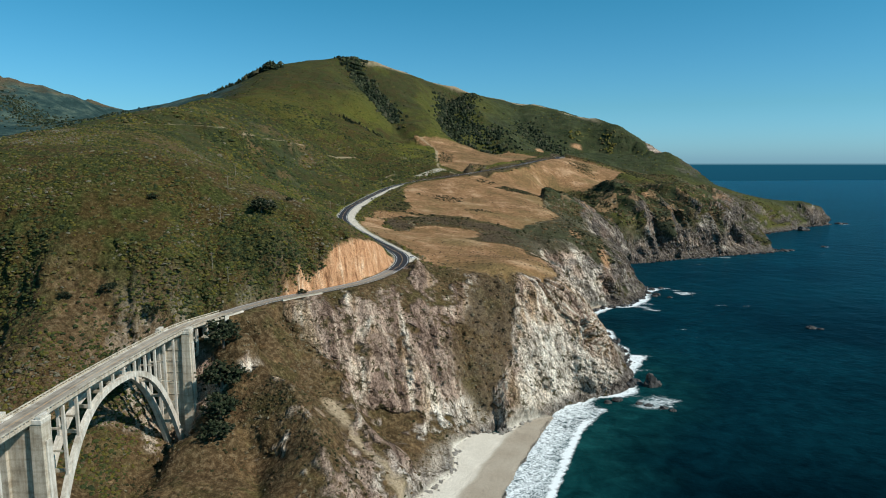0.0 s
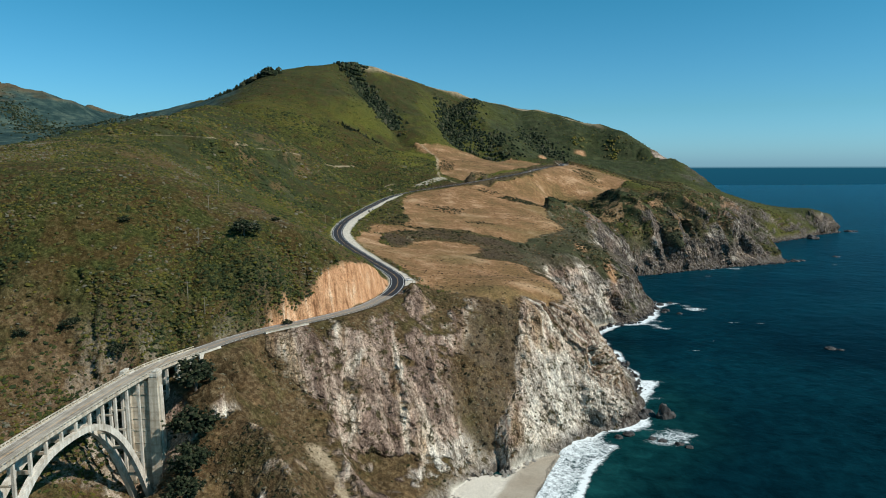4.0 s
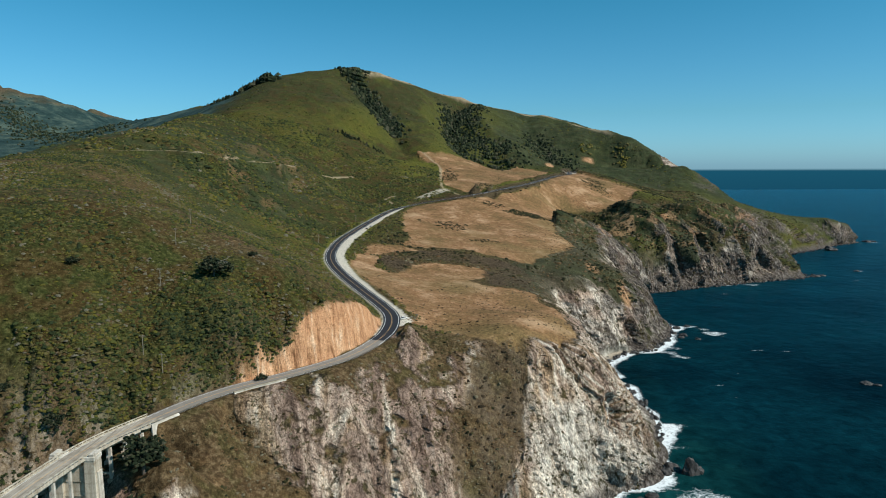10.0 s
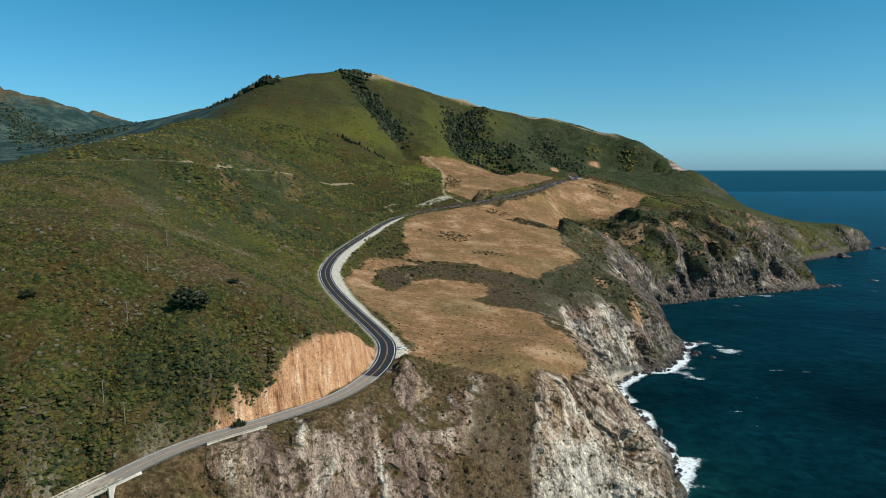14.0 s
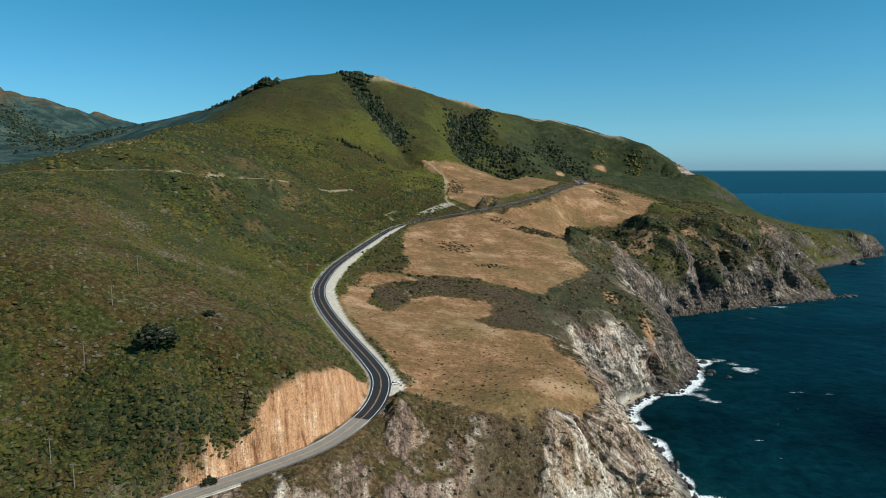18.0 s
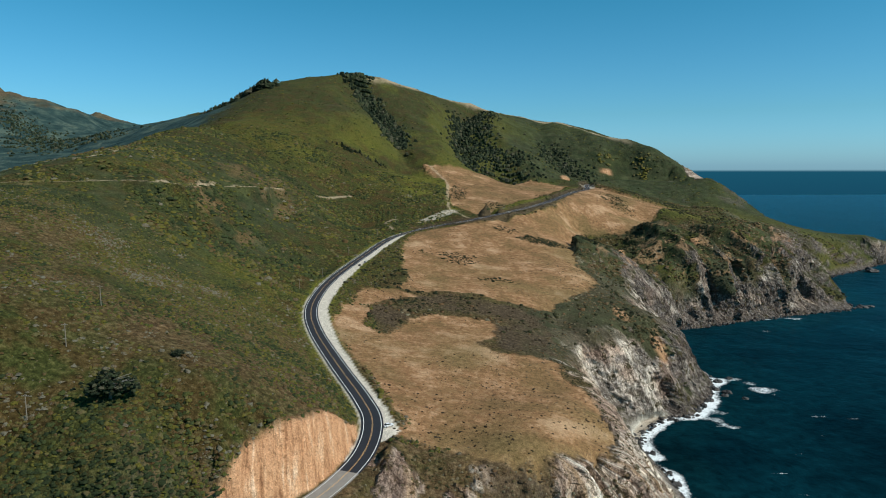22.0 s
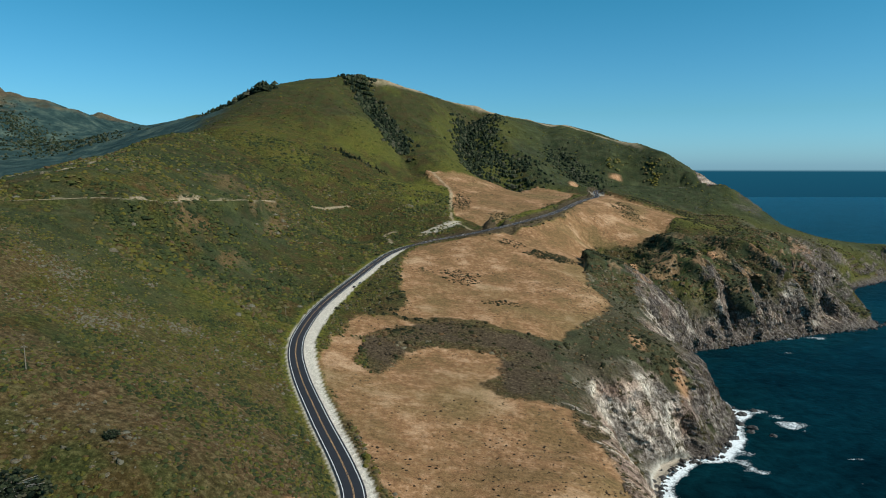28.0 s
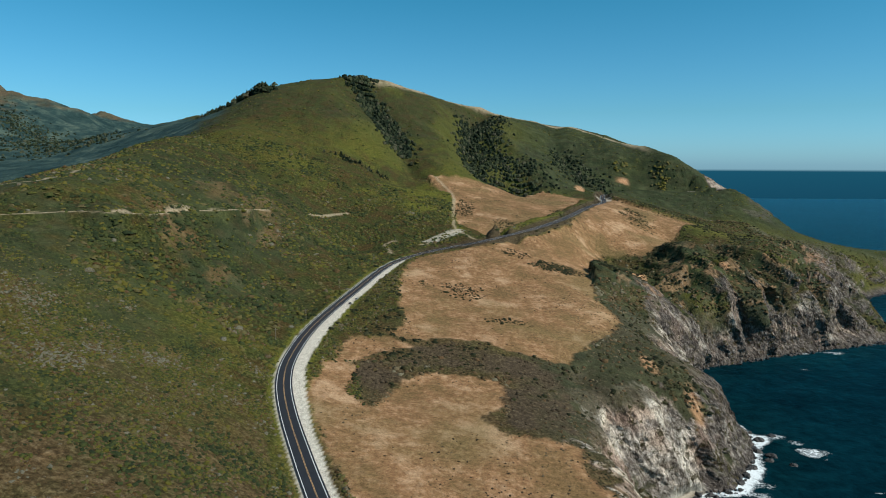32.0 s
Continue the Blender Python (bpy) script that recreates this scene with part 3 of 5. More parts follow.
def terrain():
    """The one sheet of ground: a fan of rows that widen with the distance."""
    apex = -600.0

    def step(y):
        if 235 < y < 452:
            return 0.8
        if 640 < y < 800 or 985 < y < 1135:
            return 1.5 if y < 900 else 2.2
        return max(1.3, 1.35 * (y / 350) ** 1.2)

    rows = list(np.arange(-250, 130, 7.0))
    y = 130.0
    while y < 4700:
        rows.append(y)
        y += step(y)
    rows = np.array(rows) - apex
    turns = np.radians(np.linspace(-33, 30, 880))
    xx, yy = np.meshgrid(np.tan(turns), rows)
    x, y = (xx * yy).ravel(), (yy + apex).ravel()
    ny, nx = len(rows), len(turns)
    z = land_height(x, y)
    # the road bed and its verges
    road_gap, road_z = near_line(x, y, on_land, 22.0)
    right = (x > road_x(y)) & (y > 322) & (y < 1010)
    shoulder = np.where(right, np.maximum(verge(y), 2.2 * (y < 441)), 0.8)
    flat = 1 - smooth(road_gap, 5.4 + shoulder, 9.0 + shoulder)
    grid = z.reshape(ny, nx)
    px, py = x.reshape(ny, nx), y.reshape(ny, nx)
    gy = np.gradient(grid, axis=0) / np.gradient(py, axis=0)
    gx = (np.gradient(grid, axis=1) - gy * np.gradient(py, axis=1)) / np.gradient(px, axis=1)
    slope = np.hypot(gx, gy).ravel()
    p = np.stack([x, y, z], 1)
    quiet = smooth(road_gap, 5.0, 20.0)
    far = smooth(y, 300, 1600)
    quiet = quiet * smooth(np.hypot((x + 92) / 1.3, y - 322), 10, 26)
    # hollows and spurs on the hills, crags on the steep ground
    hills = fractal(p * (1, 1, 0.3), 150, 4, 3, 0.5, True) * smooth(z, 60, 180) * (4 + 9 * far)
    hills = hills + fractal(p * (1, 1, 0.2), 420, 5, 5, 0.5, True) * 55 * smooth(-x, 1150, 1600) * smooth(y, 1600, 2200)
    ridge_gap, _ = near_line(x, y, np.array(LINES["skyline"], float), 140.0)
    hills = hills * (0.12 + 0.88 * smooth(ridge_gap, 15, 130))
    for line, depth, width in ((RAVINES[0], 36, 34), (RAVINES[1], 46, 40), (RAVINES[2], 20, 34), (RAVINES[3], 14, 40), (RAVINES[4], 10, 30)):
        gap, _ = near_line(x, y, resample(line, 20), 190.0)
        hills = hills - depth * np.exp(-np.sqrt(gap ** 2 + 36) / width) * smooth(ridge_gap, 0, 60)
    for line, high, width in ((SPURS[0], 14, 40), (SPURS[1], 24, 40), (SPURS[2], 14, 45), (SPURS[3], 10, 50)):
        gap, _ = near_line(x, y, resample(line, 20), 190.0)
        hills = hills + high * np.exp(-np.sqrt(gap ** 2 + 64) / width) * smooth(ridge_gap, 0, 70)
    lumps = fractal(p, 34, 5, 11) * 1.6
    steep = smooth(slope, 0.62, 1.25) * smooth(z, -6, 4)
    cover = {}
    n1, n2 = fractal(p, 60, 5, 21), fractal(p, 14, 4, 31)
    meadow = np.zeros(len(x))
    for outline in (MEADOW_NEAR, MEADOW_FAR, MEADOW_HIGH):
        meadow = np.maximum(meadow, smooth(inside(x, y, outline) + n2 * 6 + n1 * 3 + fractal(p, 3.5, 2, 33) * 3, -2.0, 2.0))
    fill = smooth(road_gap - 5 - verge(y) + n2 * 4, 2.5, 5) * right * (x < road_x(y) + 30) * smooth(y + n2 * 8, 456, 472) * (1 - smooth(y + n2 * 12, 590, 625))
    meadow = np.maximum(meadow, fill)
    cover["meadow"] = meadow
    cover["heath"] = smooth(inside(x, y, HEATH) + n2 * 14 + n1 * 8, -3, 9) * (0.5 + 0.5 * smooth(n2 + 0.5 * n1, -0.3, 0.25))
    cover["heath"] = np.maximum(cover["heath"], 0.5 * smooth(x, 30, 70) * smooth(y, 560, 620) * (1 - smooth(y, 830, 960)) * (0.45 + 0.55 * smooth(n2 + n1, -0.3, 0.3)))
    level = np.maximum(meadow, 0)
    lane_gap, _ = near_line(x, y, resample(TRACKS[0], 8.0), 60.0)
    hills = hills * (0.15 + 0.85 * smooth(lane_gap, 6, 45))
    z = z + (hills + lumps * (1 - 0.75 * level)) * quiet * smooth(z, 1.0, 14.0) * (1 - 0.6 * steep) * (1 - 0.8 * level)
    z = z * (1 - flat) + (road_z - 0.25) * flat
    below = (x > road_x(y)) & (y > 300) & (y < 412) & (road_gap < 21.5)
    z = np.where(below, np.minimum(z, road_z - 0.3 - 0.3 * np.maximum(road_gap - 6.5, 0)), z)
    for line, high, width in [(k, 7.5, 6.0) for k in NEAR_SPURS] + [(k, -7.0, 7.0) for k in NEAR_GULLIES]:
        gap, _ = near_line(x, y, resample(line, 4), 45.0)
        z = z + high * np.exp(-np.sqrt(gap ** 2 + 2) / width) * quiet * smooth(z, 2, 14)
    # the scrubby gully beside the pale face, with a steep wall on its sea side
    across = x - np.interp(y, [362, 375, 380, 399, 412, 431, 440], [31, 30, 28, 35, 37, 44, 45]) + 1.5 * n2
    gully_y = smooth(y, 358, 372) * (1 - smooth(y, 412, 434))
    z = z + gully_y * (np.where(across < 0, -5.5 * smooth(across, -32, -1), 0) + np.where(across >= 0, -5.5 + 9.0 * smooth(across, 0, 8) - 3.5 * smooth(across, 8, 26), 0))
    lane_z = np.interp(y, *np.array([(640, 195), (668, 195), (694, 195.5), (714, 193), (755, 189), (820, 186.5), (872, 185), (935, 180.5)]).T)
    lane_gap = lane_gap + 0.5 * n2
    bench = (1 - smooth(lane_gap, 2.2, 6.0)) * smooth(x, -340, -310) * (y < 940)
    z = z * (1 - bench) + lane_z * bench
    bank = (1 - smooth(lane_gap, 3.5, 7.5)) * (z > lane_z + 0.2) * (x > -335) * (y < 940)
    q = np.stack([x, y, z], 1)
    shore_gap, along = near_line(x, y, soft_shore, 260.0)
    # the lie of the strata: along the shore, with ribs that run down to the sea
    on = smooth(np.maximum(y - 448, 1.5 * (x - 88)), 0, 45)
    along = along * on + (x + 0.12 * y) * (1 - on)
    seam = np.stack([along + 0.12 * z, 0.22 * (shore_gap * on + y * (1 - on)), 0.16 * z], 1)
    bend = np.stack([lattice(q, 24, 201), lattice(q, 24, 202), lattice(q, 24, 203)], 1) * 5
    crag = fractal(seam + bend * 0.8, 17, 6, 41, 0.55, True) + 0.30 * fractal((q + bend) * (0.8, 0.8, 1.1), 9, 3, 51, 0.55, True)
    gully = fractal(seam + bend, 44, 4, 141, 0.45, True)
    coast = smooth(slope, 0.38, 0.75) * smooth(z, 2, 14) * (1 - smooth(y, 1900, 2300)) * np.where(x > road_x(y) - 8, 1.0, 0.0)
    third = smooth(y, 880, 980)
    shift = (crag - 0.1) * (4.2 + 2.5 * third) * steep * quiet + (gully - 0.2) * coast * quiet * (6.0 + 5.0 * smooth(y, 560, 700) + 9.0 * third)
    ribs = fractal(seam * (1, 0.8, 0) + bend * 1.2, 62, 4, 151, 0.48, True)
    for cx, cy, r, deep in ((105, 449, 11, 16), (184, 709, 11, 13), (94, 424, 5, 7), (507, 1108, 13, 16), (222, 945, 15, 16), (386, 1078, 16, 16)):
        shift = shift - deep * (1 - smooth(np.hypot(x - cx, y - cy) + 2.5 * n2, 0.35 * r, r)) * smooth(z, 1, 4) * steep
    some = np.nonzero((steep > 0.05) & (y < 1700) & (z > -6))[0]
    lump = np.zeros(len(x))
    w = (q + bend * 0.6)[some]
    lump[some] = 1.5 * blocks((seam + bend * 0.5)[some], 6.0, 301) + 0.7 * blocks(w * (1, 1, 0.5), 3.0, 311)
    shift = (shift + lump * steep * quiet) * (1 - 0.9 * level)
    length = np.sqrt(gx ** 2 + gy ** 2).ravel() + 1e-6
    shift = np.clip(shift, -14 - 6 * smooth(y, 600, 950), 9 + 8 * smooth(y, 600, 950)) * smooth(length, 0.2, 0.6)
    x2, y2 = x - gx.ravel() / length * shift, y - gy.ravel() / length * shift
    z2 = z + fractal(q, 7, 4, 61) * 1.0 * steep * quiet
    bluffs = (1 - meadow) * smooth(y, 930, 1000) * (1 - smooth(y, 1350, 1500)) * smooth(z, 4, 20) * (1 - smooth(shore_gap, 130, 200)) * quiet
    z2 = z2 + (ribs - 0.15) * 27 * bluffs * smooth(shore_gap, 4, 45)
    east = smooth(road_x(y) - x, 0, 14) * smooth(y, 300, 330)
    n3 = fractal(q, 5.5, 3, 131)
    bare = 0.30 * smooth(x, 30, 48) * smooth(y, 350, 380) * (1 - smooth(y, 520, 600)) + 0.22 * smooth(y, 620, 700) - 0.13 * (1 - smooth(x, 20, 40)) * (y < 460) - 0.10 * (1 - smooth(x, -60, -30)) * (y < 460) + 0.05 * (y < 322) * (x > -100) + (0.13 + 0.12 * smooth(x, 15, 30)) * smooth(x, -92, -76) * smooth(y, 306, 330) * (1 - smooth(y, 446, 458)) + 0.16 * smooth(x, -74, -58) * (y < 350) * smooth(y, 282, 300) + 0.24 * smooth(x, -34, -20) * smooth(y, 392, 408) * (1 - smooth(y, 440, 452)) * (1 - smooth(x, 85, 95))
    rock = smooth(0.55 * slope + 0.75 * n1 + 0.45 * n2 + 0.45 * n3 + bare, 0.50, 0.66) * (1 - meadow) * (1 - 0.93 * east) * smooth(slope, 0.22, 0.45)
    band = smooth(across + n2 * 5 + n1 * 6, -30, -20) * (1 - smooth(across, 0.5, 2.5)) * smooth(y, 364, 376) * (1 - smooth(y, 445, 455))
    rock *= 1 - 0.95 * band
    cover["heath"] = np.maximum(cover["heath"], 0.6 * band * (1 - meadow) * smooth(n2 + n3, -0.6, 0.2))
    for line in NEAR_SPURS:
        gap, _ = near_line(x, y, resample(line, 4), 30.0)
        rock = np.maximum(rock, 0.9 * smooth(n2 + n3 * 0.7 - gap * 0.09, -0.35, 0.05) * smooth(z, 4, 12))
    # bluffs keep a mat of scrub on their upper slopes beyond the first headland
    rock *= 1 - 0.9 * smooth(z + n1 * 22 + n2 * 8 - 22 * smooth(y, 900, 1000), 56, 74) * smooth(y, 590, 640) * (1 - smooth(y, 1350, 1500))
    rock *= smooth(np.hypot((x + 92) / 1.3, y - 322) + n2 * 8, 16, 30)
    rock *= np.maximum(1 - smooth(shore_gap, 110, 190), 0.5 * smooth(n1, 0.2, 0.4))
    rock *= 1 - 0.85 * smooth(-ribs - n2 * 0.4, -0.22, 0.05) * smooth(z + n1 * 20, 30, 48) * smooth(y, 900, 980)
    rock = np.maximum(rock, (1 - smooth(z, 4, 12)) * (1 - smooth(shore_gap, 30, 60)))
    outcrop = smooth(np.hypot((x - 556) / 24, (y - 1755) / 60) + n2 * 0.5, 1.1, 0.7)
    rock = np.maximum(rock, outcrop)
    cover["bluff"] = (1 - east) * (1 - smooth(shore_gap, 190, 250)) * (1 - smooth(y, 1500, 1700)) * (1 - 0.75 * smooth(y + n1 * 60, 860, 1000)) * (1 - 0.4 * smooth(y, 520, 600))
    cover["pale"] = smooth(fractal(q, 38, 4, 91) + 0.25 * n2 - 0.011 * (z - 36) - 0.10 * (1 - smooth(x, -10, 22)) * (y < 460) * smooth(z, 18, 40) - 0.2 * (y < 330), -0.12, 0.22) * (1 - 0.15 * smooth(y, 560, 660) - 0.6 * smooth(y, 850, 1000))
    cover["pale"] = np.maximum(cover["pale"], 0.35 * outcrop)
    cut = smooth(inside(x, y, [(-112, 334), (-96, 350), (-74, 374), (-52, 394), (-38, 415), (-33, 437), (-36, 458), (-44, 442), (-56, 425), (-63, 407), (-69, 388), (-77, 381), (-85, 370), (-93, 364), (-99, 357), (-108, 348)]) + n2 * 3.5, -1, 1.0)
    cut *= smooth(x + n2 * 5, -95, -88)
    x2 = x2 + cut * 1.4 * fractal(np.stack([0.93 * x + 0.30 * y, 0 * x, z * 0.08], 1), 4.5, 3, 171, 0.5, True) * smooth(road_gap, 5.5, 8)
    cover["rock"], cover["earth"] = rock * (1 - cut), cut * smooth(road_gap, 4.8, 6.0)
    scar = smooth(np.hypot((x - 214) / 22, (y - 1082) / 26) + n2 * 0.3, 1.05, 0.8) + smooth(np.hypot((x - 262) / 16, (y - 1500) / 14) + n2 * 0.3, 1.1, 0.7) * (slope > 0.45) + smooth(np.hypot((x - 338) / 7, (y - 1101) / 9), 1.1, 0.8)
    scar = scar + smooth(np.hypot((x - 228) / 9, (y - 1035) / 24) + n2 * 0.5, 1.1, 0.5) + smooth(np.hypot((x - 231) / 11, (y - 1588) / 16) + n2 * 0.4, 1.1, 0.6) + smooth(np.hypot((x - 345) / 18, (y - 1717) / 9) + n2 * 0.4, 1.1, 0.6)
    scar = scar + smooth(np.hypot((x - 154) / 7, (y - 766) / 16) + n2 * 0.6, 1.1, 0.5) * 0.7 + smooth(np.hypot((x - 179) / 6, (y - 741) / 14) + n2 * 0.6, 1.1, 0.5) * 0.7
    scarp = smooth(n2 * 1.1 + n3 * 0.8 + 0.4 * n1, 0.12, 0.45) * smooth(z, 60, 74) * (1 - smooth(z, 98, 112)) * smooth(y, 940, 1000) * (1 - smooth(y, 1330, 1480)) * (1 - meadow) * (x > 170)
    cover["earth"] = np.maximum(cover["earth"], np.maximum(scar * 0.85, 0.42 * scarp))
    cover["dark_rock"] = smooth(n1, 0.15, 0.45) * 0.6 * smooth(y, 560, 700) + 0.75 * smooth(n2 + 0.6 * n3, -0.1, 0.25) * smooth(y, 600, 680) + 0.85 * smooth(y, 850, 1000) * smooth(n2 + 0.6 * n3, -1.0, 0.1) + 0.8 * (1 - smooth(z2, 3, 9 + 4 * n2)) - 1.2 * outcrop + 0.75 * smooth(x + n2 * 8, 176, 196) * (y > 660) * (y < 800) * (1 - smooth(z2, 48, 60)) + 0.6 * smooth(x + n2 * 5, 110, 120) * (y < 500) * (1 - smooth(z2, 22, 34))
    beach = np.maximum(smooth(inside(x, y, [(-60, 100), (-30, 240), (-14, 286), (5, 316), (7, 342), (16, 359), (38, 363), (44, 376), (62, 372), (46, 331), (32, 292), (2, 235), (-30, 140)]), -1.5, 1),
                       smooth(inside(x, y, [(138, 648), (142, 668), (153, 687), (164, 696), (173, 701), (180, 701), (163, 684), (149, 664), (143, 646)]), -2, 1))
    cover["sand"] = beach * (1 - smooth(z2, 4.5, 6))
    cover["wet_sand"] = cover["sand"] * (1 - smooth(z2 + n2 * 0.3, 1.3, 2.1))
    gravel = np.where(right, smooth(verge(y) + n2 * 1.2 - (road_gap - 4.8), -0.3, 0.3) * smooth(verge(y), 0.6, 1.2), smooth(1.2 - (road_gap - 4.8), -0.3, 0.4) * 0.8) * (road_gap < 21) * (y > 425) * (y < 990)
    turnout = np.maximum(smooth(inside(x, y, [(-48, 1050), (-22, 1078), (0, 1104), (10, 1098), (-4, 1072), (-26, 1050)]) + n2 * 1.5, -1, 1.5), smooth(np.hypot((x - 262) / 13, (y - 1500) / 42) + n2 * 0.2, 1.05, 0.85))
    gravel = np.maximum(gravel, 0.5 * turnout * (road_gap > 4.5))
    cover["gravel"] = gravel
    tracks = np.zeros(len(x))
    for line in TRACKS:
        gap, _ = near_line(x, y, resample(line, 8.0), 30.0)
        lane = 0.9 * (1 - smooth(gap + n2 * 0.6, 1.3, 2.8)) if line is TRACKS[0] else 0.6 * (1 - smooth(gap + n2, 1.4, 3.0))
        tracks = np.maximum(tracks, lane)
    gap, _ = near_line(x, y, resample(SCREE, 5.0), 30.0)
    tracks = np.maximum(tracks, 0.8 * (1 - smooth(gap + n2 * 3 + n3 * 2, 1.0, 5.0)))
    cover["track"] = np.maximum(tracks, 0.85 * bank * smooth(n2 + n1, -0.35, 0.1))
    dry = (1 - smooth(ridge_gap + n1 * 14 + n2 * 10, 5, 24)) * smooth(x, -215, -190) * (1 - smooth(x, 400, 440)) * smooth(n1 + 0.6 * n2, -0.8, -0.2)
    cover["track"] = np.maximum(cover["track"], dry * 0.75)
    cover["meadow"] = np.maximum(cover["meadow"], 0.32 * smooth(z + n1 * 90, 470, 530) * (y > 2700))
    tan = np.zeros(len(x))
    for cx, cy, rx, ry in ((-240, 790, 22, 34), (-214, 756, 12, 26), (-180, 747, 10, 26), (-205, 935, 22, 60), (-240, 918, 20, 40), (-185, 895, 16, 40), (-170, 690, 10, 18), (-150, 600, 9, 14)):
        tan = np.maximum(tan, smooth(np.hypot((x - cx) / rx, (y - cy) / ry) + n2 * 0.9 + n3 * 0.5, 1.1, 0.3))
    cover["meadow"] = np.maximum(cover["meadow"], 0.30 * tan)
    russet = smooth(fractal(p, 60, 4, 241), -0.12, 0.2) * (x < road_x(y) - 16) * smooth(y, 400, 440) * (1 - smooth(y, 540, 650))
    cover["bluff"] = np.maximum(cover["bluff"], 0.8 * russet)
    cover["heath"] = np.maximum(cover["heath"], 0.9 * (1 - smooth(road_gap + n2 * 3, 13, 19)) * smooth(y, 990, 1030) * (x < 290) * (1 - meadow))
    cover["lush"] = np.maximum(smooth(fractal(p, 150, 4, 231) + 0.3 * n2, -0.08, 0.25) * smooth(y, 420, 600) * (1 - 0.3 * smooth(y, 1200, 1500)) * (0.4 + 0.6 * smooth(x + n1 * 30, -260, -150)) * (0.5 + 0.5 * smooth(y + n1 * 80, 620, 860)), (1 - smooth(road_gap - shoulder, 7, 10)) * smooth(y, 440, 450) * (y < 1000))
    strand = smooth(inside(x, y, [(-60, 60), (-30, 240), (-15, 284), (2, 312), (5, 344), (14, 360), (36, 366), (46, 379), (58, 388), (70, 392), (59, 367), (53, 350), (43, 329), (29, 290), (2, 235), (-30, 140)]) + n2 * 3, -1.0, 2.5)
    strand = np.maximum(strand, smooth(inside(x, y, [(138, 648), (142, 668), (153, 687), (164, 696), (173, 701), (180, 701), (163, 684), (149, 664), (143, 646)]), -1, 2.5))
    land_gap = np.where(inside(x, y, SHORE + [(-3000, 4000), (-3000, 60)]) > 0, shore_gap, -shore_gap)
    z2 = z2 * (1 - strand) + np.clip(0.10 * land_gap, -1.0, 3.2 + 0.2 * n2) * strand
    x2, y2 = x2 * (1 - strand) + x * strand, y2 * (1 - strand) + y * strand
    cover["sand"] = np.maximum(cover["sand"], strand)
    cover["rock"] = cover["rock"] * (1 - strand)
    cover["wet_sand"] = cover["sand"] * (1 - smooth(z2 + n2 * 0.25, 1.6, 2.0))
    crest_x = np.interp(y, [300, 420, 560, 690, 860, 1000, 1250, 1450, 1570, 1750, 2000, 2300], [-300, -360, -395, -385, -358, -365, -402, -432, -420, -560, -720, -930])
    cover["forest"] = (smooth(crest_x - x + n1 * 40, 5, 60) * smooth(y, 500, 700)) * (1 - 0.8 * cover["meadow"])
    cover["brush"] = np.maximum(0.85 * smooth(x, 40, 75) * smooth(y, 560, 620) * (1 - smooth(y, 900, 980)) * (1 - cover["meadow"]), np.maximum(0.85 * smooth(bluffs, 0, 0.4) * smooth(n1 + n2, -0.7, 0.1), 0.30 * smooth(y + n1 * 160, 1250, 1600) + 0.45 * smooth(x + n1 * 60, 60, 200) * smooth(y, 1450, 1600) + 0.65 * smooth(fractal(p, 110, 4, 251) + 0.4 * n2, -0.2, 0.15) * (1 - smooth(x + n1 * 40, -190, -110)) * smooth(y, 400, 520) * (1 - smooth(y, 900, 1200))) * (1 - cover["meadow"]) * (1 - cover["forest"]))
    v = np.stack([x2, y2, z2], 1)
    index = np.arange(ny * nx).reshape(ny, nx)
    quads = np.stack([index[:-1, :-1], index[:-1, 1:], index[1:, 1:], index[1:, :-1]], -1).reshape(-1, 4)
    quads = quads[(z2[quads] > -7).any(1)]
    used = np.unique(quads)
    back = np.full(ny * nx, -1)
    back[used] = np.arange(len(used))
    cover["along"] = along
    cover["inner"] = smooth(y, 540, 600)
    cover["wild"] = (1 - flat) * (1 - cover["track"]) * (1 - gravel) * (1 - cover["sand"]) * (1 - cut) * smooth(z2, 5, 12)
    cover["steepness"] = steep
    return v[used], back[quads], {k: c[used] for k, c in cover.items()}


def mesh_from(name, verts, quads, shade=True):
    me = bpy.data.meshes.new(name)
    k = quads.shape[1]
    me.vertices.add(len(verts))
    me.vertices.foreach_set("co", verts.astype(np.float32).ravel())
    me.loops.add(quads.size)
    me.loops.foreach_set("vertex_index", quads.astype(np.int32).ravel())
    me.polygons.add(len(quads))
    me.polygons.foreach_set("loop_start", np.arange(0, quads.size, k, dtype=np.int32))
    me.update(calc_edges=True)
    me.polygons.foreach_set("use_smooth", np.full(len(quads), shade))
    return me


def with_layers(me, layers):
    for name, values in layers.items():
        layer = me.attributes.new(name, "FLOAT", "POINT")
        layer.data.foreach_set("value", (values if name == "along" else np.clip(values, 0, 1)).astype(np.float32))


land_verts, land_quads, land_cover = terrain()
land_mesh = mesh_from("ground", land_verts, land_quads)
with_layers(land_mesh, land_cover)
land_mesh.polygons.foreach_set("use_smooth", land_cover["rock"][land_quads].mean(1) < 0.35)
land_mesh.materials.append(GROUND)
ground = tagged(new("ground", land_mesh), "steep coastal hills, dry meadows and rocky sea cliffs", "terrain", kind="structure")


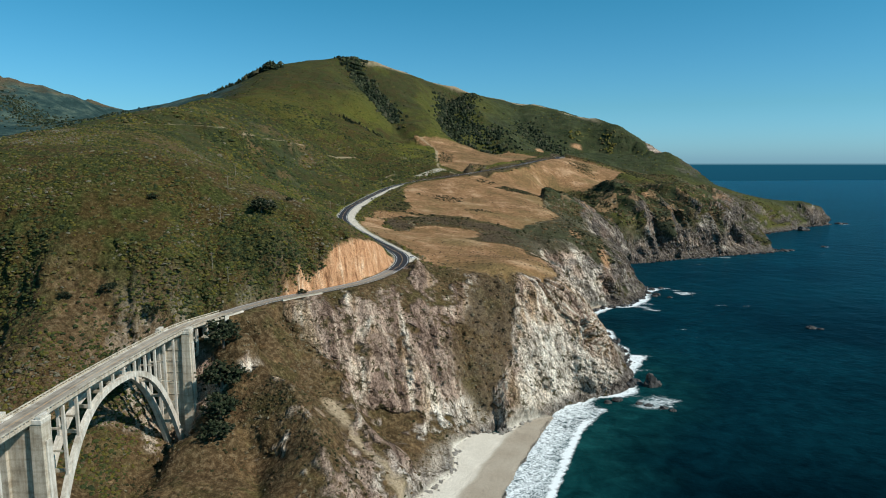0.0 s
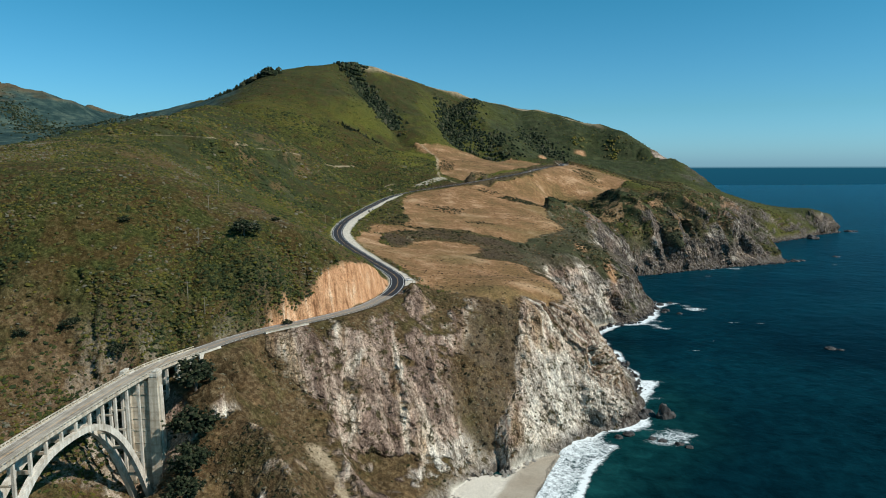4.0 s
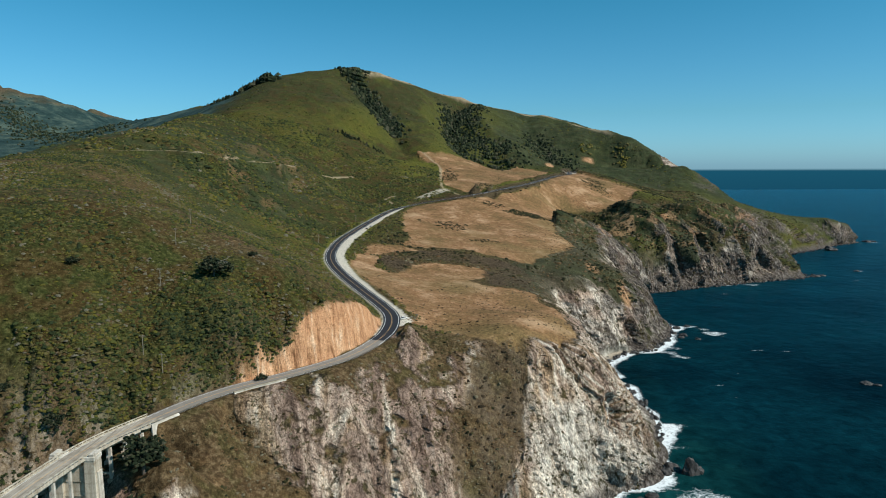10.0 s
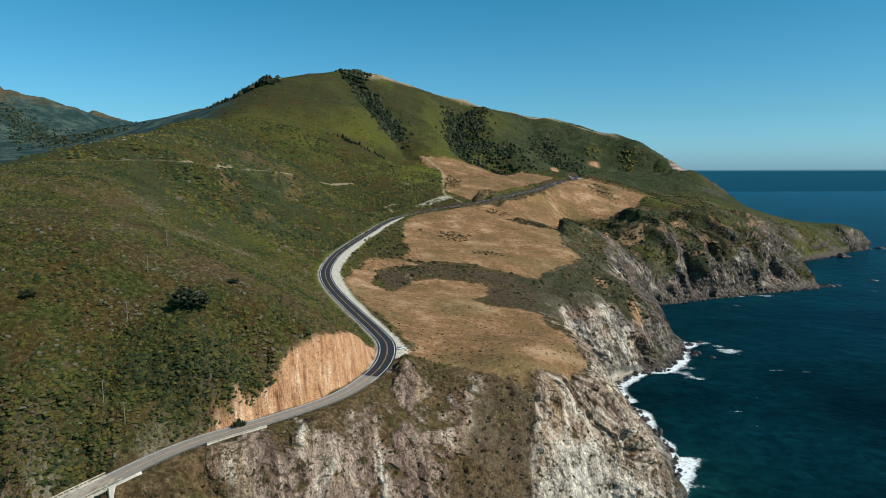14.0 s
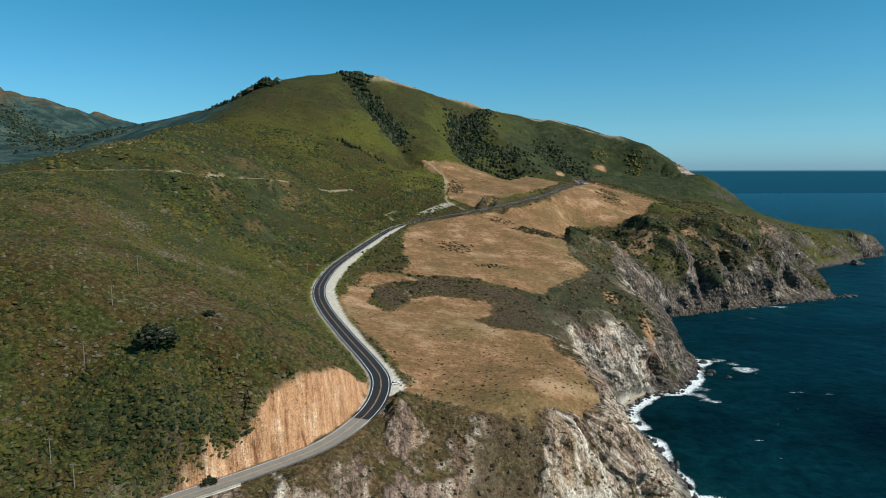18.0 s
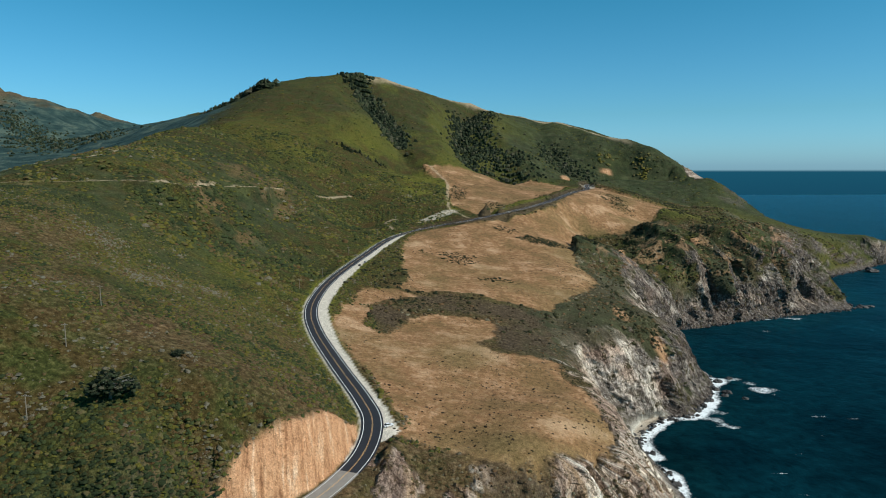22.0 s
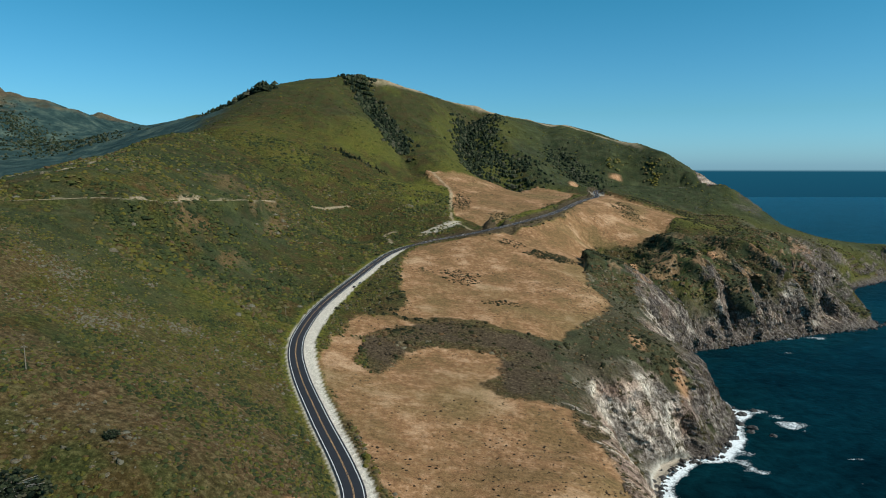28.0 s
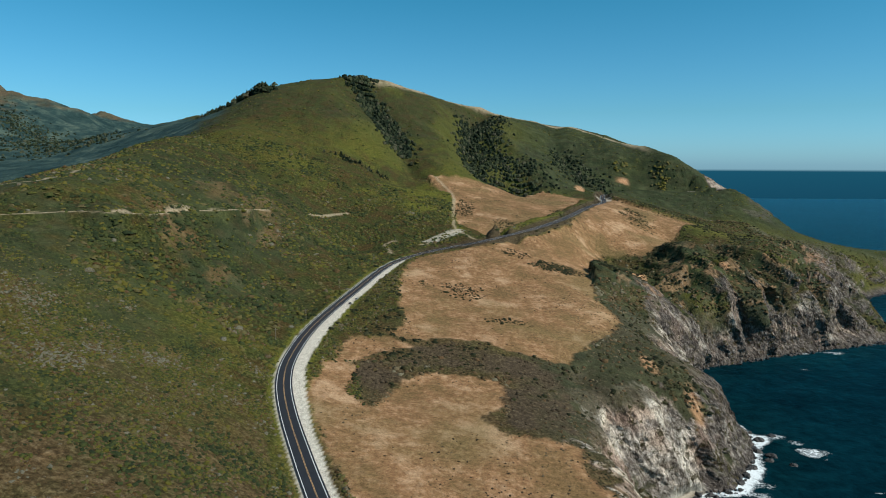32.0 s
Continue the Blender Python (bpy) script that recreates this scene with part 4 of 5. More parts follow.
def sea_sheet():
    rows = [-900.0]
    while rows[-1] < 4850:
        y = rows[-1]
        rows.append(y + (max(2.4, 2.4 * (max(y, 1) / 400) ** 1.1) if y > 200 else 30.0))
    rows = np.array(rows)
    cols = np.concatenate([np.linspace(-2600, -260, 20)[:-1], np.linspace(-260, 320, 240)[:-1], np.linspace(320, 1000, 150)[:-1], np.linspace(1000, 3600, 50)])
    x, y = [a.ravel() for a in np.meshgrid(cols, rows)]
    depth = -land_height(x, y)
    p = np.stack([x, y, np.zeros(len(x))], 1)
    wide, fine = fractal(p, 70, 4, 71), fractal(p, 22, 3, 81)
    gap, _ = near_line(x, y, np.c_[shore_line[:, :2], np.zeros(len(shore_line))], 120.0)
    surf = (0.88 - 0.08 * smooth(y, 820, 950)) * (1 - smooth(gap + wide * 15 + fine * 9 - 6 * (y < 520) - 8 * (y > 620) * (y < 800), 0, 15))
    surf = surf * (1 - 0.45 * smooth(y, 820, 950) * smooth(-wide - 0.6 * fine, -0.15, 0.25))
    beach = inside(x, y, [(-60, 60), (-20, 240), (10, 292), (25, 331), (42, 372), (66, 398), (98, 420), (112, 398), (84, 360), (70, 320), (52, 280), (20, 220), (-20, 120)])
    surf = surf * (1 - 0.1 * smooth(beach, -4, 8))
    swash = gap + wide * 4 + fine * 3
    breaker = smooth(swash, 15, 18) * (1 - smooth(swash, 20, 24)) + 0.8 * smooth(swash, 33, 35) * (1 - smooth(swash, 36, 40)) * smooth(fine, -0.1, 0.2)
    inshore = smooth(beach + fine * 4, -4, 8) * smooth(depth, -1.5, 0.2)
    surf = np.maximum(surf, inshore * np.maximum(0.73 * (1 - smooth(swash, 18, 34)), np.clip(0.95 + 0.5 * fine, 0, 1) * breaker))
    for cx, cy, r in ((149, 441, 9), (139, 405, 12), (148, 398, 7), (124, 410, 14), (128, 427, 11), (140, 452, 9), (148, 482, 9), (134, 416, 12), (154, 520, 7), (351, 602, 11), (198, 404, 4), (268, 798, 8), (600, 1130, 9), (690, 1180, 7), (972, 1594, 16), (760, 1330, 7), (285, 770, 7), (262, 744, 11), (250, 728, 10), (230, 712, 10), (205, 697, 11), (640, 1090, 7), (330, 700, 3), (480, 820, 3), (720, 1300, 5),
                      (267, 835, 5), (282, 787, 5), (286, 763, 6), (247, 764, 7), (218, 728, 7), (174, 692, 9), (183, 654, 5), (372, 1012, 6), (386, 990, 5), (407, 952, 5), (493, 1021, 5), (452, 1057, 10), (529, 1050, 8), (359, 1026, 7), (419, 1051, 8)):
        d = np.hypot((x - cx) / 2.2, y - cy) / r
        surf = np.maximum(surf, 0.72 * (1 - smooth(d + fine * 1.3 + wide * 0.5, -0.2, 1.5)))
    rng = np.random.default_rng(12)
    for k in rng.choice(np.nonzero((shore_line[:, 1] > 400) & (shore_line[:, 1] < 1600))[0], 46):
        cx, cy = shore_line[k, 0] + rng.uniform(10, 95), shore_line[k, 1] - rng.uniform(5, 70)
        d = np.hypot((x - cx) / 2.8, y - cy) / rng.uniform(1.6, 4.5)
        surf = np.maximum(surf, 0.70 * (1 - smooth(d + fine * 1.3, -0.2, 1.5)) * (depth > 1))
    shallow = (1 - smooth(depth + wide * 8, 3, 24)) * (1 - 0.8 * smooth(y, 440, 560))
    index = np.arange(len(x)).reshape(len(rows), len(cols))
    quads = np.stack([index[:-1, :-1], index[:-1, 1:], index[1:, 1:], index[1:, :-1]], -1).reshape(-1, 4)
    quads = quads[(depth[quads] > -14).any(1)]
    used = np.unique(quads)
    back = np.full(len(x), -1)
    back[used] = np.arange(len(used))
    me = mesh_from("sea", p[used], back[quads])
    with_layers(me, {"surf": surf[used], "shallow": shallow[used]})
    me.materials.append(SEA)
    return tagged(new("sea", me), "deep teal ocean with white surf along the cliffs", "sea", kind="structure")


sea = sea_sheet()

# ---- parts and shapes ----
def part(name, shape, mat, parent=None, label=""):
    """Links a bmesh or mesh as one object under a thing or a part."""
    if isinstance(shape, bmesh.types.BMesh):
        me = bpy.data.meshes.new(name)
        shape.to_mesh(me)
        shape.free()
    else:
        me = shape
    if mat is not None and not me.materials:
        me.materials.append(mat)
    ob = new(name, me)
    ob.parent = parent
    return tagged(ob, label)


def empty(name, at, label="", category="", group="", turn=0.0):
    ob = new(name)
    ob.matrix_world = pose(*at, 0, 0, turn)
    return tagged(ob, label, category, group)


def box(cx, cy, cz, sx, sy, sz, bm=None, bevel=0.0, taper=1.0):
    """A box about a centre; taper widens its foot."""
    bm = bm or bmesh.new()
    made = bmesh.ops.create_cube(bm, size=1.0)["verts"]
    for v in made:
        k = taper if v.co.z < 0 else 1.0
        v.co = Vector((cx + v.co.x * sx * k, cy + v.co.y * sy * k, cz + v.co.z * sz))
    if bevel:
        edges = list({e for v in made for e in v.link_edges})
        bmesh.ops.bevel(bm, geom=edges, offset=bevel, segments=1, affect="EDGES")
    return bm


def rod(a, b, r0, r1, sides=8, bm=None):
    """A tapered round bar from a to b."""
    bm = bm or bmesh.new()
    a, b = Vector(a), Vector(b)
    m = Matrix.Translation((a + b) / 2) @ (b - a).to_track_quat("Z", "Y").to_matrix().to_4x4()
    bmesh.ops.create_cone(bm, cap_ends=True, segments=sides, radius1=r0, radius2=r1, depth=(b - a).length, matrix=m)
    return bm


def sweep(name, line, section, closed=True):
    """A profile of (right, up) points carried along a line."""
    n = len(section)
    rings = [beside(line, s) + np.array([0, 0, u]) for s, u in section]
    v = np.stack(rings, 1).reshape(-1, 3)
    i = np.arange(len(line) - 1)[:, None] * n
    j = np.arange(n if closed else n - 1)[None, :]
    k = (j + 1) % n
    quads = np.stack([i + j, i + k, i + n + k, i + n + j], -1).reshape(-1, 4)
    if closed:
        caps = [list(range(n))[::-1], list(range((len(line) - 1) * n, len(line) * n))]
    me = bpy.data.meshes.new(name)
    me.from_pydata(v.tolist(), [], quads.tolist() + (caps if closed else []))
    me.update()
    return me


def ground_at(x, y):
    i = np.argmin((land_verts[:, 0] - x) ** 2 + (land_verts[:, 1] - y) ** 2)
    return float(land_verts[i, 2])


# ---- the road ----
ASPHALT = plain("asphalt", (0.019, 0.021, 0.026), 0.85, 0.25, 0.25)
OLD_ASPHALT = plain("old_asphalt", (0.24, 0.215, 0.185), 0.9, 0.18, 0.3)
WHITE_PAINT = plain("white_road_paint", (0.70, 0.70, 0.68), 0.7, 0.1, 1.0)
YELLOW_PAINT = plain("yellow_road_paint", (0.60, 0.36, 0.16), 0.7, 0.12, 1.0)


def streaked(name, dark, pale, way, scale, contrast=0.16, board=0.0):
    """Weathered surface with streaks along one axis, blotches and, for concrete, board marks."""
    m, n, l, b = material(name, 0.9, 0.25)
    p = world_place(n)
    place = n.new("ShaderNodeMapping")
    place.inputs["Scale"].default_value = way
    l.new(p, place.inputs["Vector"])
    run, blot, grit = noise_node(n, l, scale, 7, 0.68, place.outputs[0], 0.2), noise_node(n, l, 0.22, 6, 0.65, p), noise_node(n, l, 3.0, 4, 0.7, p)
    c = ramp_node(n, l, run, [(0.5 - contrast, dark), (0.5 + contrast, pale)])
    c = mix_node(n, l, 0.75, c, ramp_node(n, l, blot, [(0.34, (0.55, 0.50, 0.43)), (0.5, (0.95, 0.94, 0.92)), (0.66, (1.15, 1.14, 1.12))]), "MULTIPLY")
    c = mix_node(n, l, 0.5, c, ramp_node(n, l, grit, [(0.35, (0.7, 0.68, 0.66)), (0.6, (1.1, 1.1, 1.1))]), "MULTIPLY")
    if board:
        wave = n.new("ShaderNodeTexWave")
        wave.bands_direction, wave.inputs["Scale"].default_value, wave.inputs["Distortion"].default_value = "Z", board, 0.6
        l.new(p, wave.inputs["Vector"])
        c = mix_node(n, l, 0.35, c, ramp_node(n, l, wave.outputs["Fac"], [(0.0, (0.55, 0.52, 0.48)), (0.18, (1, 1, 1))]), "MULTIPLY")
    l.new(c, b.inputs["Base Color"])
    bump_node(n, l, run, 0.08, 0.5, b)
    return m


CONCRETE = streaked("weathered_concrete", (0.36, 0.31, 0.235), (0.60, 0.545, 0.445), (1, 1, 0.07), 0.9, board=0.09)
PALE_CONCRETE = streaked("pale_concrete", (0.46, 0.42, 0.35), (0.70, 0.66, 0.58), (1, 1, 0.07), 0.9)
DECK_ROAD = streaked("worn_deck_road", (0.24, 0.205, 0.165), (0.46, 0.415, 0.345), (1, 0.025, 1), 1.1, 0.13)
STEEL = plain("galvanised_steel", (0.35, 0.35, 0.34), 0.5, 0.2, 2.0, metal=0.6)
OLD_WOOD = plain("grey_timber", (0.20, 0.17, 0.13), 0.9, 0.3, 3.0)


def ribbon(name, line, left, right, lift, mat, parent=None, label=""):
    a, b = beside(line, left), beside(line, right)
    v = np.empty((2 * len(line), 3))
    v[0::2], v[1::2] = a, b
    v[:, 2] = np.repeat(line[:, 2], 2) + lift
    i = np.arange(len(line) - 1) * 2
    return part(name, mesh_from(name, v, np.stack([i, i + 1, i + 3, i + 2], 1)[:, ::-1], False), mat, parent, label)


fresh = road_line[(road_line[:, 1] > 414) & (road_line[:, 0] < 300)]
worn = road_line[(road_line[:, 1] > 323) & (road_line[:, 1] < 421)]
road = tagged(ribbon("road", fresh, -4.9, 4.9, 0.03, ASPHALT), "two-lane coast road of fresh black asphalt", "road", kind="structure")
old_road = tagged(ribbon("road", worn, -4.8, 4.8, 0.02, OLD_ASPHALT), "worn grey road surface below the orange cut", "road", kind="structure")
for offset in (-3.9, 3.9):
    ribbon("edge_line", fresh, offset - 0.14, offset + 0.14, 0.05, WHITE_PAINT, road, "white painted edge line")
    ribbon("edge_line", worn, offset - 0.10, offset + 0.10, 0.04, WHITE_PAINT, old_road, "faded white edge line")
for offset in (-0.19, 0.19):
    ribbon("centre_line", fresh, offset - 0.065, offset + 0.065, 0.05, YELLOW_PAINT, road, "yellow painted centre line")
    ribbon("centre_line", worn, offset - 0.07, offset + 0.07, 0.04, YELLOW_PAINT, old_road, "faded yellow centre line")
tagged(ribbon("road", road_line[road_line[:, 0] > 298], -4.6, 4.6, 0.03, OLD_ASPHALT), "grey road climbing round the far headland", "road", kind="structure")

# the low wall and railing on the sea side of the worn stretch
rail = empty("guard_rail", (0, 0, 0), "low timber guard rail along the cliff edge of the road", "guard rail")
rail_line = beside(worn, 5.0)[:-4]
part("beam", sweep("beam", rail_line, [(-0.08, 0.55), (0.08, 0.55), (0.08, 0.85), (-0.08, 0.85)]), OLD_WOOD, rail)
post_mesh = bpy.data.meshes.new("post")
_b = box(0, 0, 0.25, 0.22, 0.22, 1.3)
_b.to_mesh(post_mesh)
_b.free()
post_mesh.materials.append(OLD_WOOD)
for q in rail_line[::1]:
    part("post", post_mesh, None, rail).location = q
retaining = beside(worn[(worn[:, 1] > 352) & (worn[:, 1] < 371)], 5.3)
wall = empty("retaining_wall", (0, 0, 0), "pale concrete retaining wall holding the road edge", "retaining wall")


def wedge(me, line, depth, peak):
    """Deepens the foot of a wall swept along a line, most where peak (0 to 1) lies."""
    for v in me.vertices:
        ring = v.index // 4
        if v.index % 4 > 1:
            u = ring / (len(line) - 1)
            v.co.z = line[ring, 2] - 0.4 - depth * max(0.0, 1 - abs(u - peak) / max(peak, 1 - peak))
    return me


part("wall_face", wedge(sweep("wall_face", retaining, [(-0.4, 0.3), (0.3, 0.3), (0.9, -4.5), (-0.4, -4.5)]), retaining, 5.5, 0.55), PALE_CONCRETE, wall)
part("coping", sweep("coping", retaining, [(-0.55, 0.3), (0.5, 0.3), (0.5, 0.55), (-0.55, 0.55)]), CONCRETE, wall)

# ---- the bridge ----
bridge = empty("arch_bridge", (-125, 240, 82), "open-spandrel concrete arch bridge, weathered pale grey", "bridge")


def bridge_part(name, shape, mat=CONCRETE, parent=None, label=""):
    ob = part(name, shape, mat, parent or bridge, label)
    if parent is None:
        ob.location = (125, -240, -82)
    return ob


span = road_line[(road_line[:, 1] > 60) & (road_line[:, 1] < 326)]
deck = bridge_part("deck", sweep("deck", span, [(-4.7, 0.0), (4.7, 0.0), (4.7, -0.7), (4.1, -0.75), (3.4, -1.9), (-3.4, -1.9), (-4.1, -0.75), (-4.7, -0.7)]), CONCRETE)
ribbon("roadway", span, -3.9, 3.9, 0.03, DECK_ROAD, deck, "worn grey-brown road surface")
for offset in (-0.16, 0.16):
    ribbon("centre_line", span, offset - 0.06, offset + 0.06, 0.06, YELLOW_PAINT, deck, "faded yellow centre line")
for offset in (-3.6, 3.6):
    ribbon("edge_line", span, offset - 0.08, offset + 0.08, 0.06, WHITE_PAINT, deck, "faded white edge line")
baluster_mesh = bpy.data.meshes.new("baluster")
_b = box(0, 0, 0.55, 0.28, 0.5, 0.75)
_b.to_mesh(baluster_mesh)
_b.free()
baluster_mesh.materials.append(CONCRETE)
for offset in (-4.45, 4.45):
    side = beside(span, offset)
    parapet = bridge_part("parapet", sweep("parapet", side, [(-0.28, 0.0), (0.28, 0.0), (0.28, 0.28), (-0.28, 0.28)]), CONCRETE)
    part("top_rail", sweep("top_rail", side, [(-0.25, 0.88), (0.25, 0.88), (0.25, 1.12), (-0.25, 1.12)]), CONCRETE, parapet)
    even = resample([tuple(q) for q in side[::6]], 1.7)
    for q in even:
        ob = part("baluster", baluster_mesh, None, parapet)
        ob.location = q


def deck_x(y):
    return float(np.interp(y, road_line[:, 1], road_line[:, 0]))


PIERS = (188.5, 291.0)
for y in PIERS:
    cx = deck_x(y)
    foot = min(ground_at(cx + 6.4, y), ground_at(cx - 6.4, y), 30) - 4
    high = 81.2 - foot
    pier = bridge_part("pier", box(cx, y, foot + high / 2 - 1, 8.4, 2.6, high - 2, taper=1.15), CONCRETE, None, "tall concrete pier with battered pilasters")
    for sx in (-1, 1):
        shaft = part("pilaster", box(cx + sx * 5.7, y, foot + high / 2, 3.7, 4.6, high, taper=1.32, bevel=0.12), CONCRETE, pier)
        part("buttress", box(cx + sx * 6.3, y, foot + high * 0.46, 3.6, 2.6, high * 0.92, taper=1.35), PALE_CONCRETE, pier)
        part("cap", box(cx + sx * 5.7, y, 81.8, 4.1, 5.0, 1.5, bevel=0.15), PALE_CONCRETE, pier)
        part("refuge_wall", box(cx + sx * 6.6, y, 82.9, 1.7, 4.6, 1.2, bevel=0.08), PALE_CONCRETE, pier)
    for k in range(9):
        part("board_mark", box(cx, y - 1.5 - 0.006 * k, foot + 6 + k * 5.2, 7.0, 0.12, 0.35), CONCRETE, pier)


def arch_z(y, top=True):
    u = abs(y - 239.75) / 48.5
    return 29.5 + 47.6 * (1 - u ** 2.75) + (0 if top else -(1.9 + 0.8 * u))


arch_y = np.linspace(239.75 - 48.5, 239.75 + 48.5, 57)
for sx in (-3.3, 3.3):
    me = bpy.data.meshes.new("arch_rib")
    v, q = [], []
    for i, y in enumerate(arch_y):
        cx = deck_x(y) + sx
        t, slope = arch_z(y), (arch_z(y + 0.1) - arch_z(y - 0.1)) / 0.2
        n = Vector((0, -slope, 1)).normalized() * (2.0 + 0.9 * abs(y - 239.75) / 48.5)
        v += [(cx - 0.85, y, t), (cx + 0.85, y, t), (cx + 0.85, y - n.y, t - n.z), (cx - 0.85, y - n.y, t - n.z)]
        if i:
            a = 4 * (i - 1)
            q += [(a + j, a + (j + 1) % 4, a + 4 + (j + 1) % 4, a + 4 + j) for j in range(4)]
    me.from_pydata(v, [], q + [(3, 2, 1, 0), tuple(range(len(v) - 4, len(v)))])
    me.update()
    bridge_part("arch_rib", me, PALE_CONCRETE)
columns = [y for y in np.linspace(196.5, 283, 12)]
for y in columns:
    cx, top = deck_x(y), arch_z(y)
    tall = 80.2 - top
    if tall < 1.0:
        continue
    for sx in (-3.3, 3.3):
        bridge_part("spandrel_column", box(cx + sx, y, top + tall / 2 - 0.4, 1.0, 0.9, tall + 0.8, bevel=0.06), PALE_CONCRETE)
    bridge_part("floor_beam", box(cx, y, 79.7, 6.6, 0.7, 0.9), CONCRETE)
    for k in range(1, int(tall // 11) + 1):
        bridge_part("strut", box(cx, y, 80 - k * tall / (int(tall // 11) + 1), 6.0, 0.55, 0.6), CONCRETE)
for y in np.linspace(197, 282, 11):
    bridge_part("rib_brace", box(deck_x(y), y, arch_z(y) - 1.5, 5.4, 0.7, 1.1), CONCRETE)
for y in (302.0, 308.5, 315.0, 172.0, 157.0, 142.0, 127.0, 112.0, 97.0):
    cx = deck_x(y)
    for sx in (-3.4, 3.4):
        foot = min(ground_at(cx + sx, y), 78) - 1.5
        bridge_part("bent_column", box(cx + sx, y, (foot + 80) / 2, 1.1, 1.0, 80 - foot, bevel=0.06), PALE_CONCRETE)
        bridge_part("footing", box(cx + sx, y, foot + 1.4, 2.2, 2.2, 1.4), CONCRETE)
    bridge_part("floor_beam", box(cx, y, 79.7, 6.8, 0.9, 0.9), CONCRETE)
    if min(ground_at(cx - 3, y), ground_at(cx + 3, y)) < 66:
        bridge_part("strut", box(cx, y, 70.5, 6.0, 0.6, 0.7), CONCRETE)
end = road_line[(road_line[:, 1] > 319) & (road_line[:, 1] < 333)]
bridge_part("abutment", sweep("abutment", end, [(-4.6, -0.75), (4.9, -0.75), (5.6, -9.5), (-4.6, -9.5)]), CONCRETE)
wing = beside(road_line[(road_line[:, 1] > 318) & (road_line[:, 1] < 331)], 5.1)
bridge_part("wing_wall", wedge(sweep("wing_wall", wing, [(-0.3, 0.5), (0.3, 0.5), (0.9, -4.2), (-0.3, -4.2)]), wing, 8.0, 0.0), PALE_CONCRETE)

# ---- scrub, trees and groves ----
def leaf_material(name, stops, rough=0.9):
    m, n, l, b = material(name, rough, 0.1)
    p = world_place(n)
    tone = math_node(n, l, "ADD", attribute(n, "tone"), math_node(n, l, "MULTIPLY_ADD", noise_node(n, l, 1.3, 4, 0.7, p), 0.5, -0.25), clamp=True)
    l.new(ramp_node(n, l, tone, stops), b.inputs["Base Color"])
    bump_node(n, l, noise_node(n, l, 2.2, 5, 0.7, p), 0.7, 0.9, b)
    return m


SCRUB = leaf_material("chaparral_leaves", [(0.0, (0.022, 0.031, 0.013)), (0.22, (0.036, 0.048, 0.018)), (0.42, (0.060, 0.069, 0.020)), (0.58, (0.110, 0.094, 0.016)), (0.72, (0.105, 0.092, 0.042)), (0.86, (0.085, 0.046, 0.016)), (1.0, (0.15, 0.14, 0.10))])
BLUFF_SCRUB = leaf_material("bluff_scrub_leaves", [(0.0, (0.016, 0.019, 0.009)), (0.3, (0.040, 0.040, 0.017)), (0.5, (0.088, 0.066, 0.030)), (0.65, (0.115, 0.065, 0.032)), (0.82, (0.13, 0.10, 0.055)), (1.0, (0.17, 0.15, 0.10))])
HEATH_SCRUB = leaf_material("heath_scrub", [(0.0, (0.020, 0.015, 0.009)), (0.5, (0.055, 0.040, 0.024)), (1.0, (0.13, 0.10, 0.06))])
CONIFER = leaf_material("dark_conifer_needles", [(0.0, (0.007, 0.013, 0.007)), (0.5, (0.020, 0.028, 0.014)), (0.8, (0.045, 0.055, 0.026)), (1.0, (0.075, 0.070, 0.045))])
DEAD_WOOD = plain("dead_wood", (0.30, 0.27, 0.23), 0.9, 0.25, 3.0)
BARK = plain("grey_bark", (0.11, 0.09, 0.07), 0.95, 0.3, 4.0)

quad_corners = land_verts[land_quads]
quad_middle = quad_corners.mean(1)
quad_area = 0.5 * np.linalg.norm(np.cross(quad_corners[:, 2] - quad_corners[:, 0], quad_corners[:, 3] - quad_corners[:, 1]), axis=1)
quad_cover = {k: land_cover[k][land_quads].mean(1) for k in ("meadow", "heath", "rock", "wild", "bluff", "forest")}


def dome(sides=4):
    """A low-sided tuft: a crown point and two rings."""
    v, f = [(0, 0, 1)], []
    for z, r, turn in ((0.62, 0.74, 0.0), (-0.25, 1.0, 0.5)):
        v += [(r * math.cos(2 * math.pi * (k + turn) / sides), r * math.sin(2 * math.pi * (k + turn) / sides), z) for k in range(sides)]
    for k in range(sides):
        j = (k + 1) % sides
        f += [(0, 1 + k, 1 + j), (1 + k, 1 + sides + k, 1 + j), (1 + j, 1 + sides + k, 1 + sides + j)]
    return np.array(v, float), np.array(f)


def spire(sides=6):
    """A conifer in three ragged skirts."""
    v, f = [], []
    for base, top, r in ((0.08, 0.5, 0.24), (0.32, 0.76, 0.18), (0.58, 1.0, 0.12)):
        o = len(v)
        v.append((0, 0, top))
        v += [(r * math.cos(2 * math.pi * k / sides), r * math.sin(2 * math.pi * k / sides), base + 0.04 * (k % 2)) for k in range(sides)]
        f += [(o, o + 1 + k, o + 1 + (k + 1) % sides) for k in range(sides)]
    return np.array(v, float), np.array(f)


